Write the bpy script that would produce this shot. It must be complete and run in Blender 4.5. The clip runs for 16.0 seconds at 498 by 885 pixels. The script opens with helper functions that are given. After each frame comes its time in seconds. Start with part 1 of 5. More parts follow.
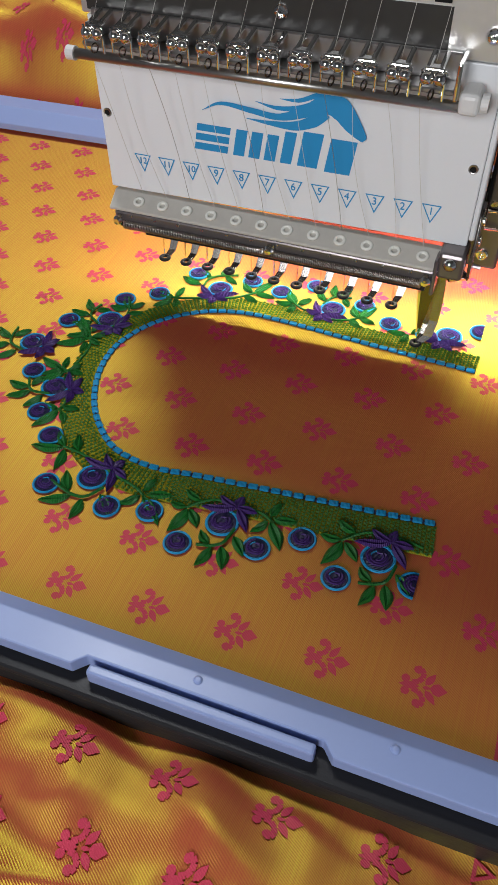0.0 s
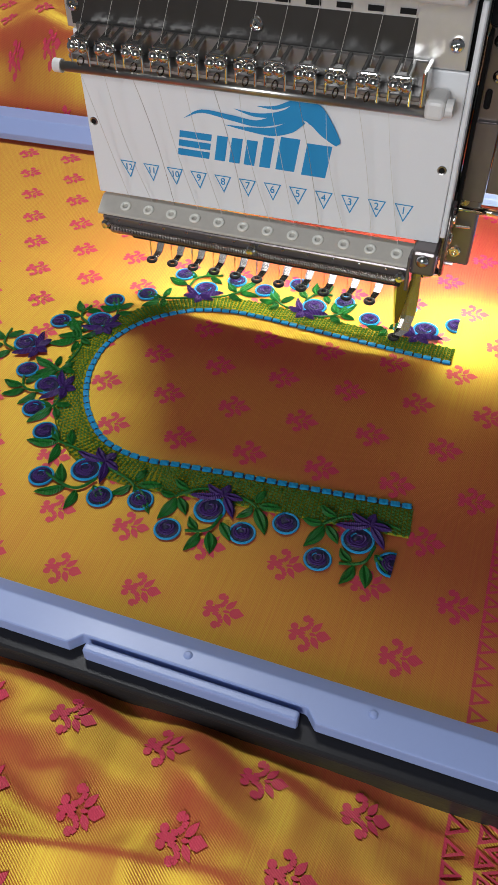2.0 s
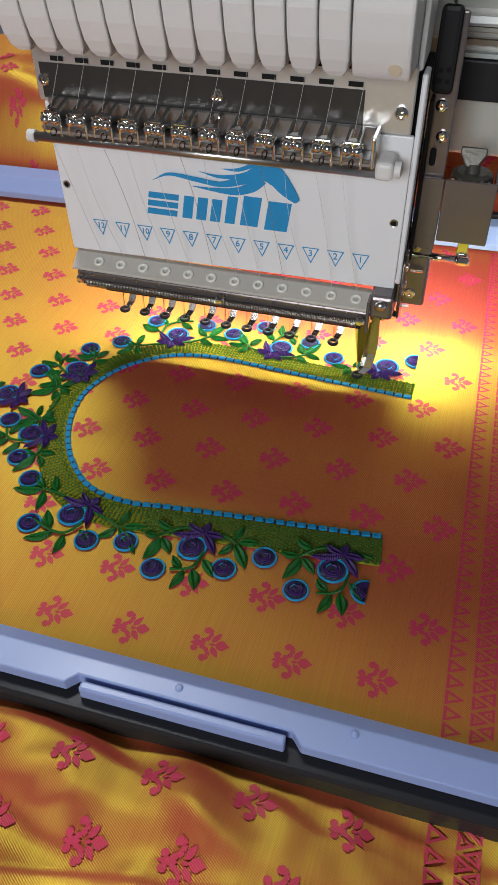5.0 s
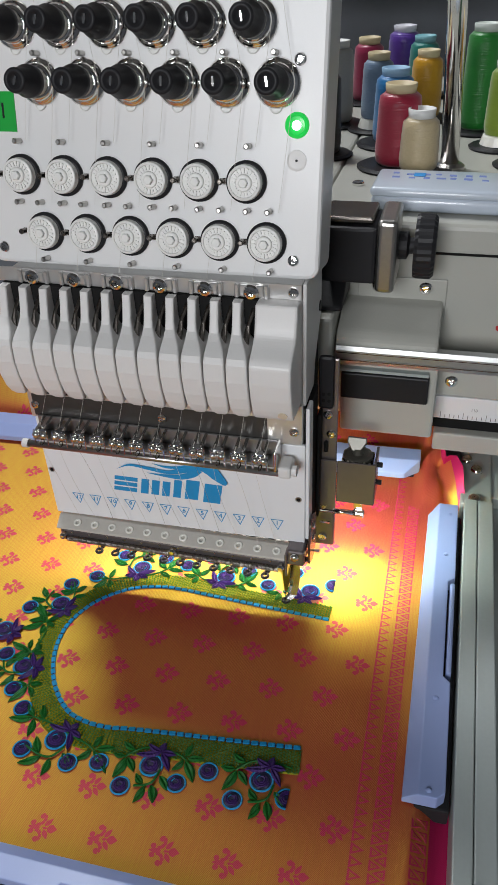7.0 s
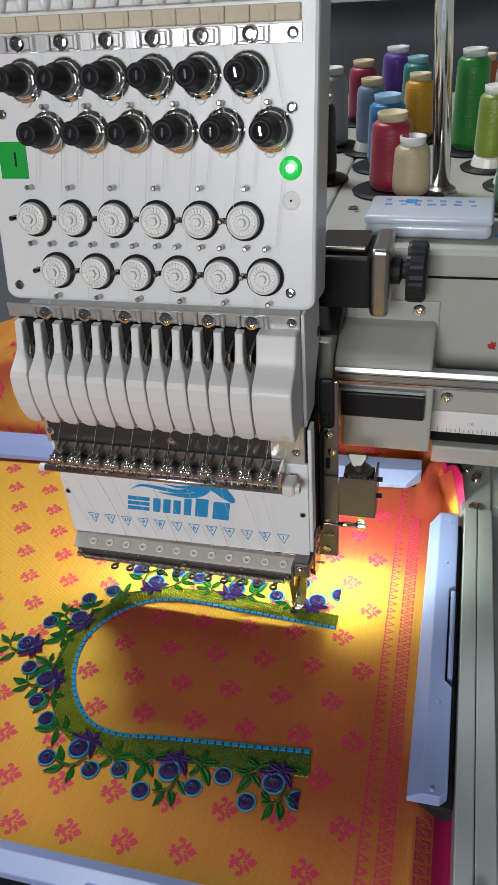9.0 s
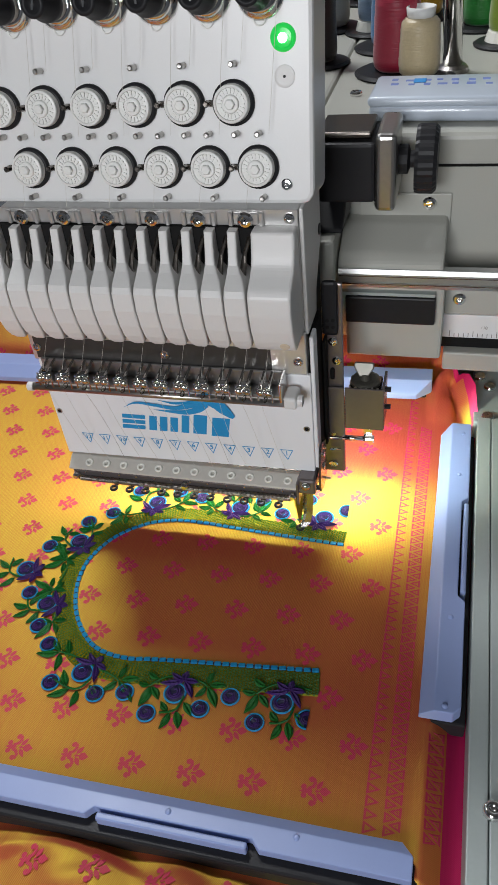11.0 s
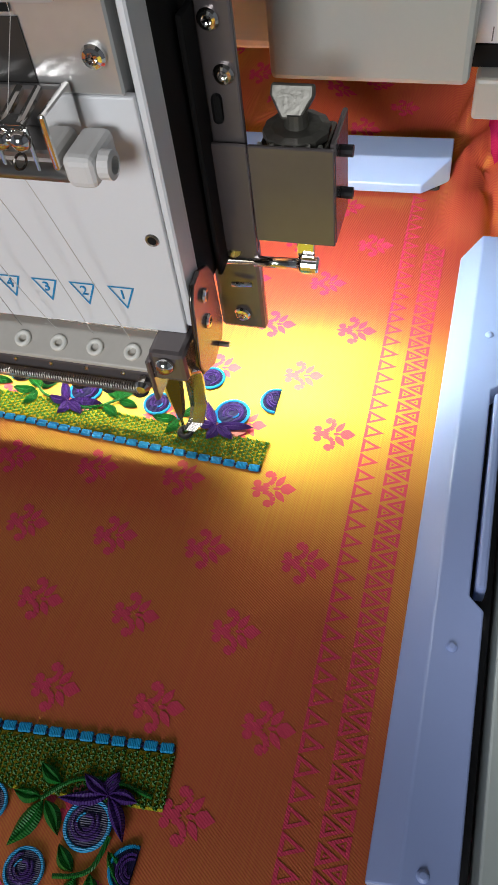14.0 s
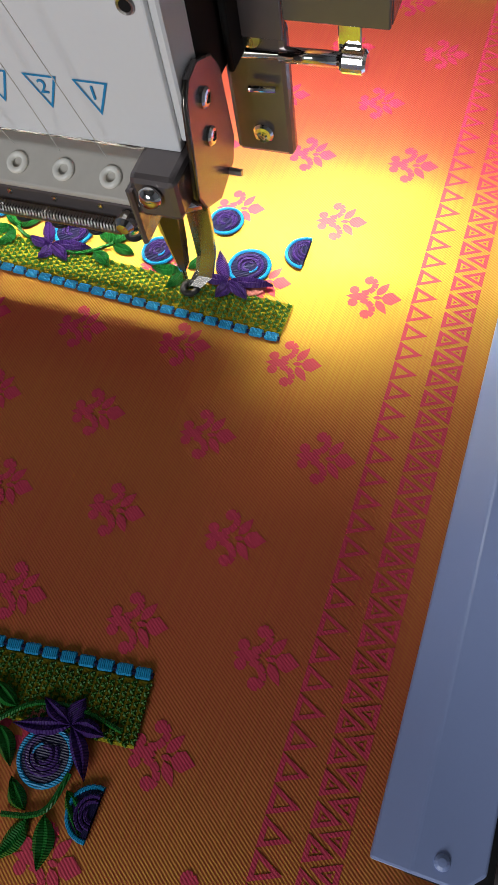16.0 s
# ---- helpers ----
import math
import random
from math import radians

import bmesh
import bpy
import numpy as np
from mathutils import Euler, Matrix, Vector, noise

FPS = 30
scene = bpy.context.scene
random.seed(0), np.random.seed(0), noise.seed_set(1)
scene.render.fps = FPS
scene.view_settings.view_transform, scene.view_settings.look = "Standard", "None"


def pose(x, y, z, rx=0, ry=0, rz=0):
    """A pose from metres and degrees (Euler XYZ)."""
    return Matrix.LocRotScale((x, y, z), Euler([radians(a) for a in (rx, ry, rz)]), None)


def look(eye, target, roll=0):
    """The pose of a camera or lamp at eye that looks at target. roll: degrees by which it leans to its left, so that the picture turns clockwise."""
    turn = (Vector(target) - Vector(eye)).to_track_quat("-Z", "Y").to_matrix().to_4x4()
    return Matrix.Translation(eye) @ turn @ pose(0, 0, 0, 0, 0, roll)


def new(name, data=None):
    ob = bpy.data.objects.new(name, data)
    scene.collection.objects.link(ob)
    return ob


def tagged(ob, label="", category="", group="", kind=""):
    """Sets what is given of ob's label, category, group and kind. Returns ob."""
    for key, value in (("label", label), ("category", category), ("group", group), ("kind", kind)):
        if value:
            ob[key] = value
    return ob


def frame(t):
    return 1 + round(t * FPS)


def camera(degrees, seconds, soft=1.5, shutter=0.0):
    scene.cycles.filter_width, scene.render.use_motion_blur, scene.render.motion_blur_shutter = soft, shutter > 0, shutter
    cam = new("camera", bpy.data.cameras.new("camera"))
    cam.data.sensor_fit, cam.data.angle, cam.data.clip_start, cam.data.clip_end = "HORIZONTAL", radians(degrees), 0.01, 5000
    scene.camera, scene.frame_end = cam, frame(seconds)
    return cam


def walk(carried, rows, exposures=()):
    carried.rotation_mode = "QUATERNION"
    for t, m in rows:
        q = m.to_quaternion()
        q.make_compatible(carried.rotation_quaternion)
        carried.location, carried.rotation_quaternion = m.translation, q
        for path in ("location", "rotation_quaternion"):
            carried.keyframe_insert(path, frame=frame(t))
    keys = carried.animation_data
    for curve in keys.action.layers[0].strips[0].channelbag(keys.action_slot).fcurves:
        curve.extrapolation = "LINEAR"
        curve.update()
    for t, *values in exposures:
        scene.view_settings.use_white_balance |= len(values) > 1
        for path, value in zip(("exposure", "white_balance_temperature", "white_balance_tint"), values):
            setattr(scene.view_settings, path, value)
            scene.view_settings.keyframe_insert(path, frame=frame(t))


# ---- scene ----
cam = camera(35.87, 16.0)
PATH = [
    (0, (0.0502, -0.4483, 0.3540), (-0.3246, 0.5352, -0.7148), -0.17),
    (0.5, (0.0566, -0.4545, 0.3594), (-0.3128, 0.5345, -0.7062), 0.14),
    (1, (0.0590, -0.4679, 0.3613), (-0.3089, 0.5360, -0.6908), 0.82),
    (1.5, (0.0692, -0.4661, 0.3607), (-0.3010, 0.5347, -0.6934), 0.48),
    (2, (0.0632, -0.4666, 0.3656), (-0.3022, 0.5236, -0.7002), -0.79),
    (2.5, (0.0582, -0.4745, 0.3622), (-0.2960, 0.5208, -0.7026), -1.03),
    (3, (0.0620, -0.4741, 0.3665), (-0.2906, 0.5123, -0.7072), -1.34),
    (3.2, (0.0573, -0.4744, 0.3725), (-0.2709, 0.5080, -0.7125), -0.53),
    (5.3, (0.0660, -0.4834, 0.3935), (-0.2598, 0.5871, -0.6054), -0.82),
    (5.5, (0.0671, -0.4843, 0.3752), (-0.2684, 0.6309, -0.5702), -0.47),
    (6, (0.0792, -0.4830, 0.4088), (-0.2591, 0.6588, -0.5034), -1.69),
    (6.5, (0.1016, -0.5083, 0.5004), (-0.2340, 0.6608, -0.3774), -2.34),
    (7, (0.1247, -0.5305, 0.5715), (-0.2091, 0.6682, -0.2661), -2.43),
    (7.5, (0.1289, -0.5249, 0.5843), (-0.2050, 0.6956, -0.2212), -2.66),
    (8, (0.1270, -0.5365, 0.5951), (-0.2074, 0.6921, -0.1978), -3.00),
    (8.5, (0.1338, -0.5405, 0.6013), (-0.2122, 0.6815, -0.1969), -3.59),
    (9, (0.1363, -0.5495, 0.6046), (-0.2182, 0.6470, -0.2277), -4.38),
    (9.2, (0.1386, -0.5443, 0.6039), (-0.2148, 0.6354, -0.2525), -4.37),
    (11.3, (0.1347, -0.5141, 0.5682), (-0.2220, 0.5822, -0.3915), -7.22),
    (11.5, (0.1350, -0.5095, 0.5646), (-0.2085, 0.5856, -0.4012), -6.87),
    (12, (0.1267, -0.4869, 0.5529), (-0.1741, 0.5826, -0.4550), -5.89),
    (12.5, (0.1302, -0.4157, 0.5035), (-0.1479, 0.6253, -0.5400), -5.12),
    (13, (0.1214, -0.3250, 0.4701), (-0.1589, 0.6642, -0.6222), -5.21),
    (13.5, (0.1210, -0.2652, 0.4032), (-0.1906, 0.6666, -0.7301), -6.65),
    (14, (0.1378, -0.2217, 0.3303), (-0.2110, 0.6287, -0.8551), -9.33),
    (14.5, (0.1342, -0.2004, 0.2834), (-0.2450, 0.5948, -0.9307), -11.45),
    (15, (0.1393, -0.1914, 0.2594), (-0.2566, 0.5552, -0.9799), -13.09),
    (15.5, (0.1380, -0.1871, 0.2579), (-0.2495, 0.4895, -1.0235), -14.86),
    (16, (0.1320, -0.1749, 0.2700), (-0.2460, 0.4282, -1.0504), -15.05),
]
walk(cam, [(t, look(eye, target, roll)) for t, eye, target, roll in PATH],
     exposures=[(0.0, 0.0), (5.5, 0.0), (12.0, 0.02), (13.5, 0.12), (14.2, 0.12), (15.0, -0.10), (16.0, -0.20)])
# ---- world and lights ----
world = bpy.data.worlds.new("room_air")
scene.world = world
world.use_nodes = True
world.node_tree.nodes["Background"].inputs[0].default_value = (0.55, 0.62, 0.75, 1)
world.node_tree.nodes["Background"].inputs[1].default_value = 0.25


def area_lamp(name, eye, target, sx, sy, watts, color):
    data = bpy.data.lights.new(name, "AREA")
    data.shape, data.size, data.size_y, data.energy, data.color = "RECTANGLE", sx, sy, watts, color
    ob = new(name, data)
    ob.matrix_world = look(eye, target)
    return ob


area_lamp("ceiling_tube_light", (-0.80, 0.95, 2.30), (-0.20, 0.05, 0.0), 0.70, 0.30, 39.5, (0.95, 0.97, 1.0))
# unseen fill, added low in front to brighten the head; no door stands there
area_lamp("front_fill_light", (-0.20, -2.38, 1.00), (-0.05, 0.0, 0.25), 0.9, 0.9, 42, (0.94, 0.96, 1.0))
sew = bpy.data.lights.new("sewing_light", "SPOT")
sew.energy, sew.color, sew.shadow_soft_size, sew.spot_size, sew.spot_blend = 1.9, (0.88, 1.0, 0.88), 0.008, radians(142), 0.7
new("sewing_light", sew).matrix_world = look((0.047, 0.094, 0.106), (0.062, 0.122, 0.0))
area_lamp("needle_light_strip", (-0.095, 0.068, 0.104), (-0.095, 0.055, 0.0), 0.21, 0.006, 0.75, (1.0, 0.97, 0.88))

# ---- materials ----


def mat(name, color, rough=0.5, metal=0.0, grain=0.0, grain_scale=200.0, bump=0.0, bump_scale=400.0, emit=None, coat=0.0, blotch=0.12):
    m = bpy.data.materials.new(name)
    m.use_nodes = True
    nt = m.node_tree
    n, l = nt.nodes, nt.links
    b = n["Principled BSDF"]
    b.inputs["Roughness"].default_value = rough
    b.inputs["Metallic"].default_value = metal
    b.inputs["Coat Weight"].default_value = coat
    tc = n.new("ShaderNodeTexCoord")
    t1, t2 = n.new("ShaderNodeTexNoise"), n.new("ShaderNodeTexNoise")
    t1.inputs["Scale"].default_value, t2.inputs["Scale"].default_value = grain_scale, 14.0
    t1.inputs["Detail"].default_value = t2.inputs["Detail"].default_value = 4
    l.new(tc.outputs["Object"], t1.inputs["Vector"])
    l.new(tc.outputs["Object"], t2.inputs["Vector"])
    add = n.new("ShaderNodeMath")
    add.operation = "MULTIPLY_ADD"
    l.new(t1.outputs["Fac"], add.inputs[0])
    add.inputs[1].default_value = grain
    mul = n.new("ShaderNodeMath")
    mul.operation = "MULTIPLY"
    l.new(t2.outputs["Fac"], mul.inputs[0])
    mul.inputs[1].default_value = blotch
    l.new(mul.outputs[0], add.inputs[2])
    mix = n.new("ShaderNodeMix")
    mix.data_type = "RGBA"
    mix.inputs[6].default_value = (*[min(1, c * 1.06) for c in color], 1)
    mix.inputs[7].default_value = (*[c * 0.35 for c in color], 1)
    l.new(add.outputs[0], mix.inputs[0])
    l.new(mix.outputs[2], b.inputs["Base Color"])
    ro = n.new("ShaderNodeMapRange")
    ro.inputs[3].default_value, ro.inputs[4].default_value = max(0.02, rough * 0.8), min(1, rough * 1.25)
    l.new(t2.outputs["Fac"], ro.inputs[0])
    l.new(ro.outputs[0], b.inputs["Roughness"])
    if bump:
        t3, bp = n.new("ShaderNodeTexNoise"), n.new("ShaderNodeBump")
        t3.inputs["Scale"].default_value = bump_scale
        l.new(tc.outputs["Object"], t3.inputs["Vector"])
        bp.inputs["Strength"].default_value, bp.inputs["Distance"].default_value = bump, 0.001
        l.new(t3.outputs["Fac"], bp.inputs["Height"])
        l.new(bp.outputs["Normal"], b.inputs["Normal"])
    if name.startswith("black"):
        b.inputs["Specular IOR Level"].default_value = 0.15
    if emit:
        b.inputs["Emission Color"].default_value, b.inputs["Emission Strength"].default_value = (*emit[:3], 1), emit[3]
    return m


def silk(name, warp, gold, share, rough=0.36):
    """Shot silk: dull coloured warp with shining metallic weft in a diagonal twill."""
    m = bpy.data.materials.new(name)
    m.use_nodes = True
    nt = m.node_tree
    n, l = nt.nodes, nt.links
    n.remove(n["Principled BSDF"])
    out = n["Material Output"]
    tc, mp = n.new("ShaderNodeTexCoord"), n.new("ShaderNodeMapping")
    mp.inputs["Rotation"].default_value = (0, 0, radians(-55))
    l.new(tc.outputs["Object"], mp.inputs["Vector"])
    wave = n.new("ShaderNodeTexWave")
    wave.inputs["Scale"].default_value, wave.inputs["Distortion"].default_value = 300, 0.8
    wave.inputs["Detail"].default_value = 1.0
    l.new(mp.outputs[0], wave.inputs["Vector"])
    st = n.new("ShaderNodeMapping")
    st.inputs["Scale"].default_value = (900, 14, 30)
    l.new(tc.outputs["Object"], st.inputs["Vector"])
    slub = n.new("ShaderNodeTexNoise")
    slub.inputs["Scale"].default_value, slub.inputs["Detail"].default_value = 1.0, 3
    l.new(st.outputs[0], slub.inputs["Vector"])
    big = n.new("ShaderNodeTexNoise")
    big.inputs["Scale"].default_value = 9
    l.new(tc.outputs["Object"], big.inputs["Vector"])
    bp = n.new("ShaderNodeBump")
    bp.inputs["Strength"].default_value, bp.inputs["Distance"].default_value = 0.22, 0.0004
    l.new(wave.outputs["Fac"], bp.inputs["Height"])
    bp2 = n.new("ShaderNodeBump")
    bp2.inputs["Strength"].default_value, bp2.inputs["Distance"].default_value = 0.25, 0.0005
    l.new(slub.outputs["Fac"], bp2.inputs["Height"])
    l.new(bp.outputs[0], bp2.inputs["Normal"])
    dif = n.new("ShaderNodeBsdfDiffuse")
    cm = n.new("ShaderNodeMix")
    cm.data_type = "RGBA"
    cm.inputs[6].default_value = (*warp, 1)
    cm.inputs[7].default_value = (warp[0] * 1.1, warp[1] * 1.5, warp[2] * 0.9, 1)
    l.new(big.outputs["Fac"], cm.inputs[0])
    l.new(cm.outputs[2], dif.inputs["Color"])
    l.new(bp2.outputs[0], dif.inputs["Normal"])
    weft = n.new("ShaderNodeCombineXYZ")
    weft.inputs[1].default_value = 1.0
    flanks = []
    for slope in (-0.03, -0.24):
        # the two flanks of each rounded weft float
        glo = n.new("ShaderNodeBsdfAnisotropic")
        glo.inputs["Color"].default_value = (*gold, 1)
        glo.inputs["Roughness"].default_value = rough
        glo.inputs["Anisotropy"].default_value = 0.40
        l.new(weft.outputs[0], glo.inputs["Tangent"])
        lean, unit = n.new("ShaderNodeVectorMath"), n.new("ShaderNodeVectorMath")
        lean.operation, unit.operation = "ADD", "NORMALIZE"
        lean.inputs[1].default_value = (0.0, slope, 0.0)
        l.new(bp2.outputs[0], lean.inputs[0])
        l.new(lean.outputs[0], unit.inputs[0])
        l.new(unit.outputs[0], glo.inputs["Normal"])
        flanks.append(glo)
    shine = n.new("ShaderNodeMixShader")
    shine.inputs[0].default_value = 0.62
    l.new(flanks[0].outputs[0], shine.inputs[1])
    l.new(flanks[1].outputs[0], shine.inputs[2])
    fac = n.new("ShaderNodeMapRange")
    fac.inputs[3].default_value, fac.inputs[4].default_value = share * 0.45, share * 1.5
    mixf = n.new("ShaderNodeMath")
    mixf.operation = "MULTIPLY_ADD"
    l.new(slub.outputs["Fac"], mixf.inputs[0])
    mixf.inputs[1].default_value = 0.55
    half = n.new("ShaderNodeMath")
    half.operation = "MULTIPLY"
    half.inputs[1].default_value = 0.45
    l.new(wave.outputs["Fac"], half.inputs[0])
    l.new(half.outputs[0], mixf.inputs[2])
    l.new(mixf.outputs[0], fac.inputs[0])
    mx = n.new("ShaderNodeMixShader")
    l.new(fac.outputs[0], mx.inputs[0])
    l.new(dif.outputs[0], mx.inputs[1])
    l.new(shine.outputs[0], mx.inputs[2])
    l.new(mx.outputs[0], out.inputs["Surface"])
    return m


def thread(name, color, rough=0.42):
    """Embroidery thread: fine parallel stitches, silky."""
    m = mat(name, color, rough, grain=0.35, grain_scale=900, blotch=0.2)
    n, l = m.node_tree.nodes, m.node_tree.links
    b = n["Principled BSDF"]
    b.inputs["Specular IOR Level"].default_value = 0.35
    tc, w, bp = n.new("ShaderNodeTexCoord"), n.new("ShaderNodeTexWave"), n.new("ShaderNodeBump")
    w.inputs["Scale"].default_value, w.inputs["Distortion"].default_value = 420, 1.5
    l.new(tc.outputs["Object"], w.inputs["Vector"])
    l.new(w.outputs["Fac"], bp.inputs["Height"])
    bp.inputs["Strength"].default_value, bp.inputs["Distance"].default_value = 0.7, 0.0005
    l.new(bp.outputs[0], b.inputs["Normal"])
    return m


def wound(name, color):
    """Thread wound on a cone: fine level turns, silky, with uneven bands."""
    m = mat(name, color, 0.34, grain=0.25, grain_scale=500, blotch=0.5)
    n, l = m.node_tree.nodes, m.node_tree.links
    b = n["Principled BSDF"]
    b.inputs["Sheen Weight"].default_value = 0.3
    b.inputs["Anisotropic"].default_value = 0.7
    tc, mp, w, bp = n.new("ShaderNodeTexCoord"), n.new("ShaderNodeMapping"), n.new("ShaderNodeTexNoise"), n.new("ShaderNodeBump")
    mp.inputs["Scale"].default_value = (40, 40, 900)
    w.inputs["Scale"].default_value = 1.0
    l.new(tc.outputs["Object"], mp.inputs["Vector"])
    l.new(mp.outputs[0], w.inputs["Vector"])
    l.new(w.outputs["Fac"], bp.inputs["Height"])
    bp.inputs["Strength"].default_value, bp.inputs["Distance"].default_value = 0.6, 0.0008
    l.new(bp.outputs[0], b.inputs["Normal"])
    return m


M = {
    "silk": silk("gold_shot_silk", (0.41, 0.040, 0.048), (0.90, 0.90, 0.07), 0.235, 0.45),
    "pink_silk": silk("magenta_silk", (0.42, 0.012, 0.10), (0.75, 0.10, 0.22), 0.25),
    "motif": silk("rose_woven_motif", (0.52, 0.040, 0.105), (0.80, 0.35, 0.20), 0.07, 0.44),
    "green": thread("green_thread", (0.008, 0.15, 0.018)),
    "net": thread("olive_net_thread", (0.03, 0.15, 0.012)),
    "netbase": silk("olive_ground_stitch", (0.12, 0.080, 0.010), (0.95, 0.92, 0.06), 0.07, 0.45),
    "blue": thread("sky_blue_thread", (0.01, 0.33, 0.66)),
    "purple": thread("purple_thread", (0.055, 0.018, 0.150)),
    "navy": thread("navy_thread", (0.012, 0.010, 0.055)),
    "rosethread": thread("pale_rose_thread", (0.55, 0.16, 0.13)),
    "white": mat("white_enamel", (0.74, 0.74, 0.73), 0.32, grain=0.05, grain_scale=900, bump=0.05, bump_scale=900, blotch=0.10),
    "panel": mat("white_printed_panel", (0.76, 0.77, 0.78), 0.4, grain=0.04, grain_scale=600, bump=0.03, blotch=0.08),
    "cover": mat("warm_white_plastic", (0.70, 0.69, 0.67), 0.38, grain=0.05, grain_scale=700, bump=0.06, bump_scale=1500, blotch=0.12),
    "body": mat("grey_cream_enamel", (0.44, 0.44, 0.395), 0.38, grain=0.05, grain_scale=500, bump=0.08, bump_scale=700, blotch=0.18),
    "steel": mat("brushed_steel", (0.55, 0.53, 0.50), 0.28, 1.0, grain=0.25, grain_scale=260, bump=0.05, blotch=0.3),
    "ledge": mat("grey_ledge_steel", (0.62, 0.59, 0.53), 0.34, 0.12, grain=0.2, blotch=0.3),
    "bronze": mat("brown_tinted_steel", (0.21, 0.185, 0.185), 0.24, 0.6, grain=0.15, grain_scale=150, blotch=0.3),
    "oilband": mat("dull_oiled_steel", (0.40, 0.39, 0.385), 0.34, 0.9, grain=0.25, grain_scale=90, blotch=0.4),
    "bright": mat("bright_plated_steel", (0.78, 0.77, 0.75), 0.33, 0.8, grain=0.15, grain_scale=160, blotch=0.25),
    "chrome": mat("chrome", (0.80, 0.79, 0.77), 0.09, 1.0, grain=0.05, blotch=0.12),
    "footsteel": mat("oiled_foot_steel", (0.40, 0.38, 0.35), 0.26, 1.0, grain=0.3, grain_scale=120, blotch=0.4),
    "bandsteel": mat("dark_band_steel", (0.055, 0.053, 0.050), 0.30, 0.3, grain=0.25, grain_scale=120, blotch=0.4),
    "oiledcast": mat("oiled_cast_metal", (0.13, 0.125, 0.105), 0.34, 0.5, grain=0.3, grain_scale=150, bump=0.2, blotch=0.4),
    "darksteel": mat("dark_oiled_steel", (0.20, 0.18, 0.16), 0.25, 1.0, grain=0.3, grain_scale=120, blotch=0.4),
    "greyink": mat("grey_ink", (0.16, 0.16, 0.16), 0.6),
    "railalu": mat("brushed_aluminium", (0.42, 0.43, 0.42), 0.36, 0.75, grain=0.2, grain_scale=300, bump=0.05, blotch=0.3),
    "alu": mat("anodised_aluminium", (0.43, 0.48, 0.465), 0.45, 0.2, grain=0.12, grain_scale=300, bump=0.05, blotch=0.15),
    "black": mat("black_plastic", (0.022, 0.022, 0.024), 0.38, grain=0.2, bump=0.1),
    # near-black standing in for shade in gaps and recesses; also joints and holes
    "shadow": mat("black_cavity_shade", (0.012, 0.012, 0.012), 0.8),
    "hoop": mat("pale_lavender_enamel", (0.265, 0.34, 0.60), 0.36, grain=0.04, grain_scale=800, blotch=0.12),
    "ink": mat("cyan_blue_ink", (0.012, 0.26, 0.55), 0.45, blotch=0.1),
    "ceramic": mat("white_ceramic", (0.78, 0.77, 0.70), 0.25),
    "wheel": mat("white_nylon", (0.74, 0.74, 0.71), 0.4),
    "led": mat("green_led_lens", (0.02, 0.5, 0.08), 0.2, emit=(0.02, 1.0, 0.12, 0.25)),
    "ledcore": mat("lit_led", (0.6, 1, 0.7), 0.2, emit=(0.6, 1.0, 0.7, 6.0)),
    "greenlabel": mat("green_label", (0.008, 0.36, 0.045), 0.30),
    "foam": mat("ivory_felt", (0.66, 0.57, 0.42), 0.9, grain=0.2, bump=0.4, bump_scale=900),
    "thread_white": mat("white_thread", (0.62, 0.60, 0.55), 0.5),
    "table": mat("grey_table_laminate", (0.30, 0.31, 0.30), 0.45, grain=0.1, blotch=0.3),
    "wall": mat("blue_grey_wall_paint", (0.21, 0.225, 0.25), 0.85, grain=0.08, bump=0.2, bump_scale=120, blotch=0.25),
    "ceiling": mat("dark_unseen_ceiling", (0.13, 0.125, 0.12), 0.9, grain=0.1),
    "floor": mat("beige_floor_tile", (0.42, 0.38, 0.33), 0.4, grain=0.1),
    "clear": mat("frosted_clear_plastic", (0.52, 0.58, 0.66), 0.30, grain=0.05, blotch=0.15, coat=0.4),
    "red_dab": mat("red_paint_dab", (0.45, 0.02, 0.02), 0.6),
    "wood": mat("dark_brown_board", (0.09, 0.06, 0.045), 0.55, grain=0.3, grain_scale=40),
    "penmark": mat("faded_blue_pen", (0.16, 0.22, 0.50), 0.5),
    "bluescrap": mat("blue_scrap", (0.02, 0.25, 0.60), 0.6),
}

# ---- mesh helpers ----


def part(name, bm, material, parent=None, label="", smooth=False):
    me = bpy.data.meshes.new(name)
    bmesh.ops.recalc_face_normals(bm, faces=bm.faces)
    bm.to_mesh(me)
    bm.free()
    return mesh_part(name, me, material, parent, label, smooth)


def mesh_part(name, me, material=None, parent=None, label="", smooth=False, m=None):
    if material is not None and not me.materials:
        me.materials.append(M[material])
    if smooth:
        for p in me.polygons:
            p.use_smooth = True
    ob = new(name, me)
    if parent is not None:
        ob.parent = parent
        ob.matrix_parent_inverse = WORLD[parent.name].inverted()
    ob.matrix_basis = m if m is not None else Matrix()
    WORLD[ob.name] = ob.matrix_basis.copy()
    if label:
        ob["label"] = label
    return ob


WORLD = {}


def thing(name, label, category, base=(0, 0, 0), group="", kind=""):
    ob = new(name)
    ob.empty_display_size = 0.02
    ob.location = base
    WORLD[ob.name] = Matrix.Translation(base)
    return tagged(ob, label, category, group, kind)


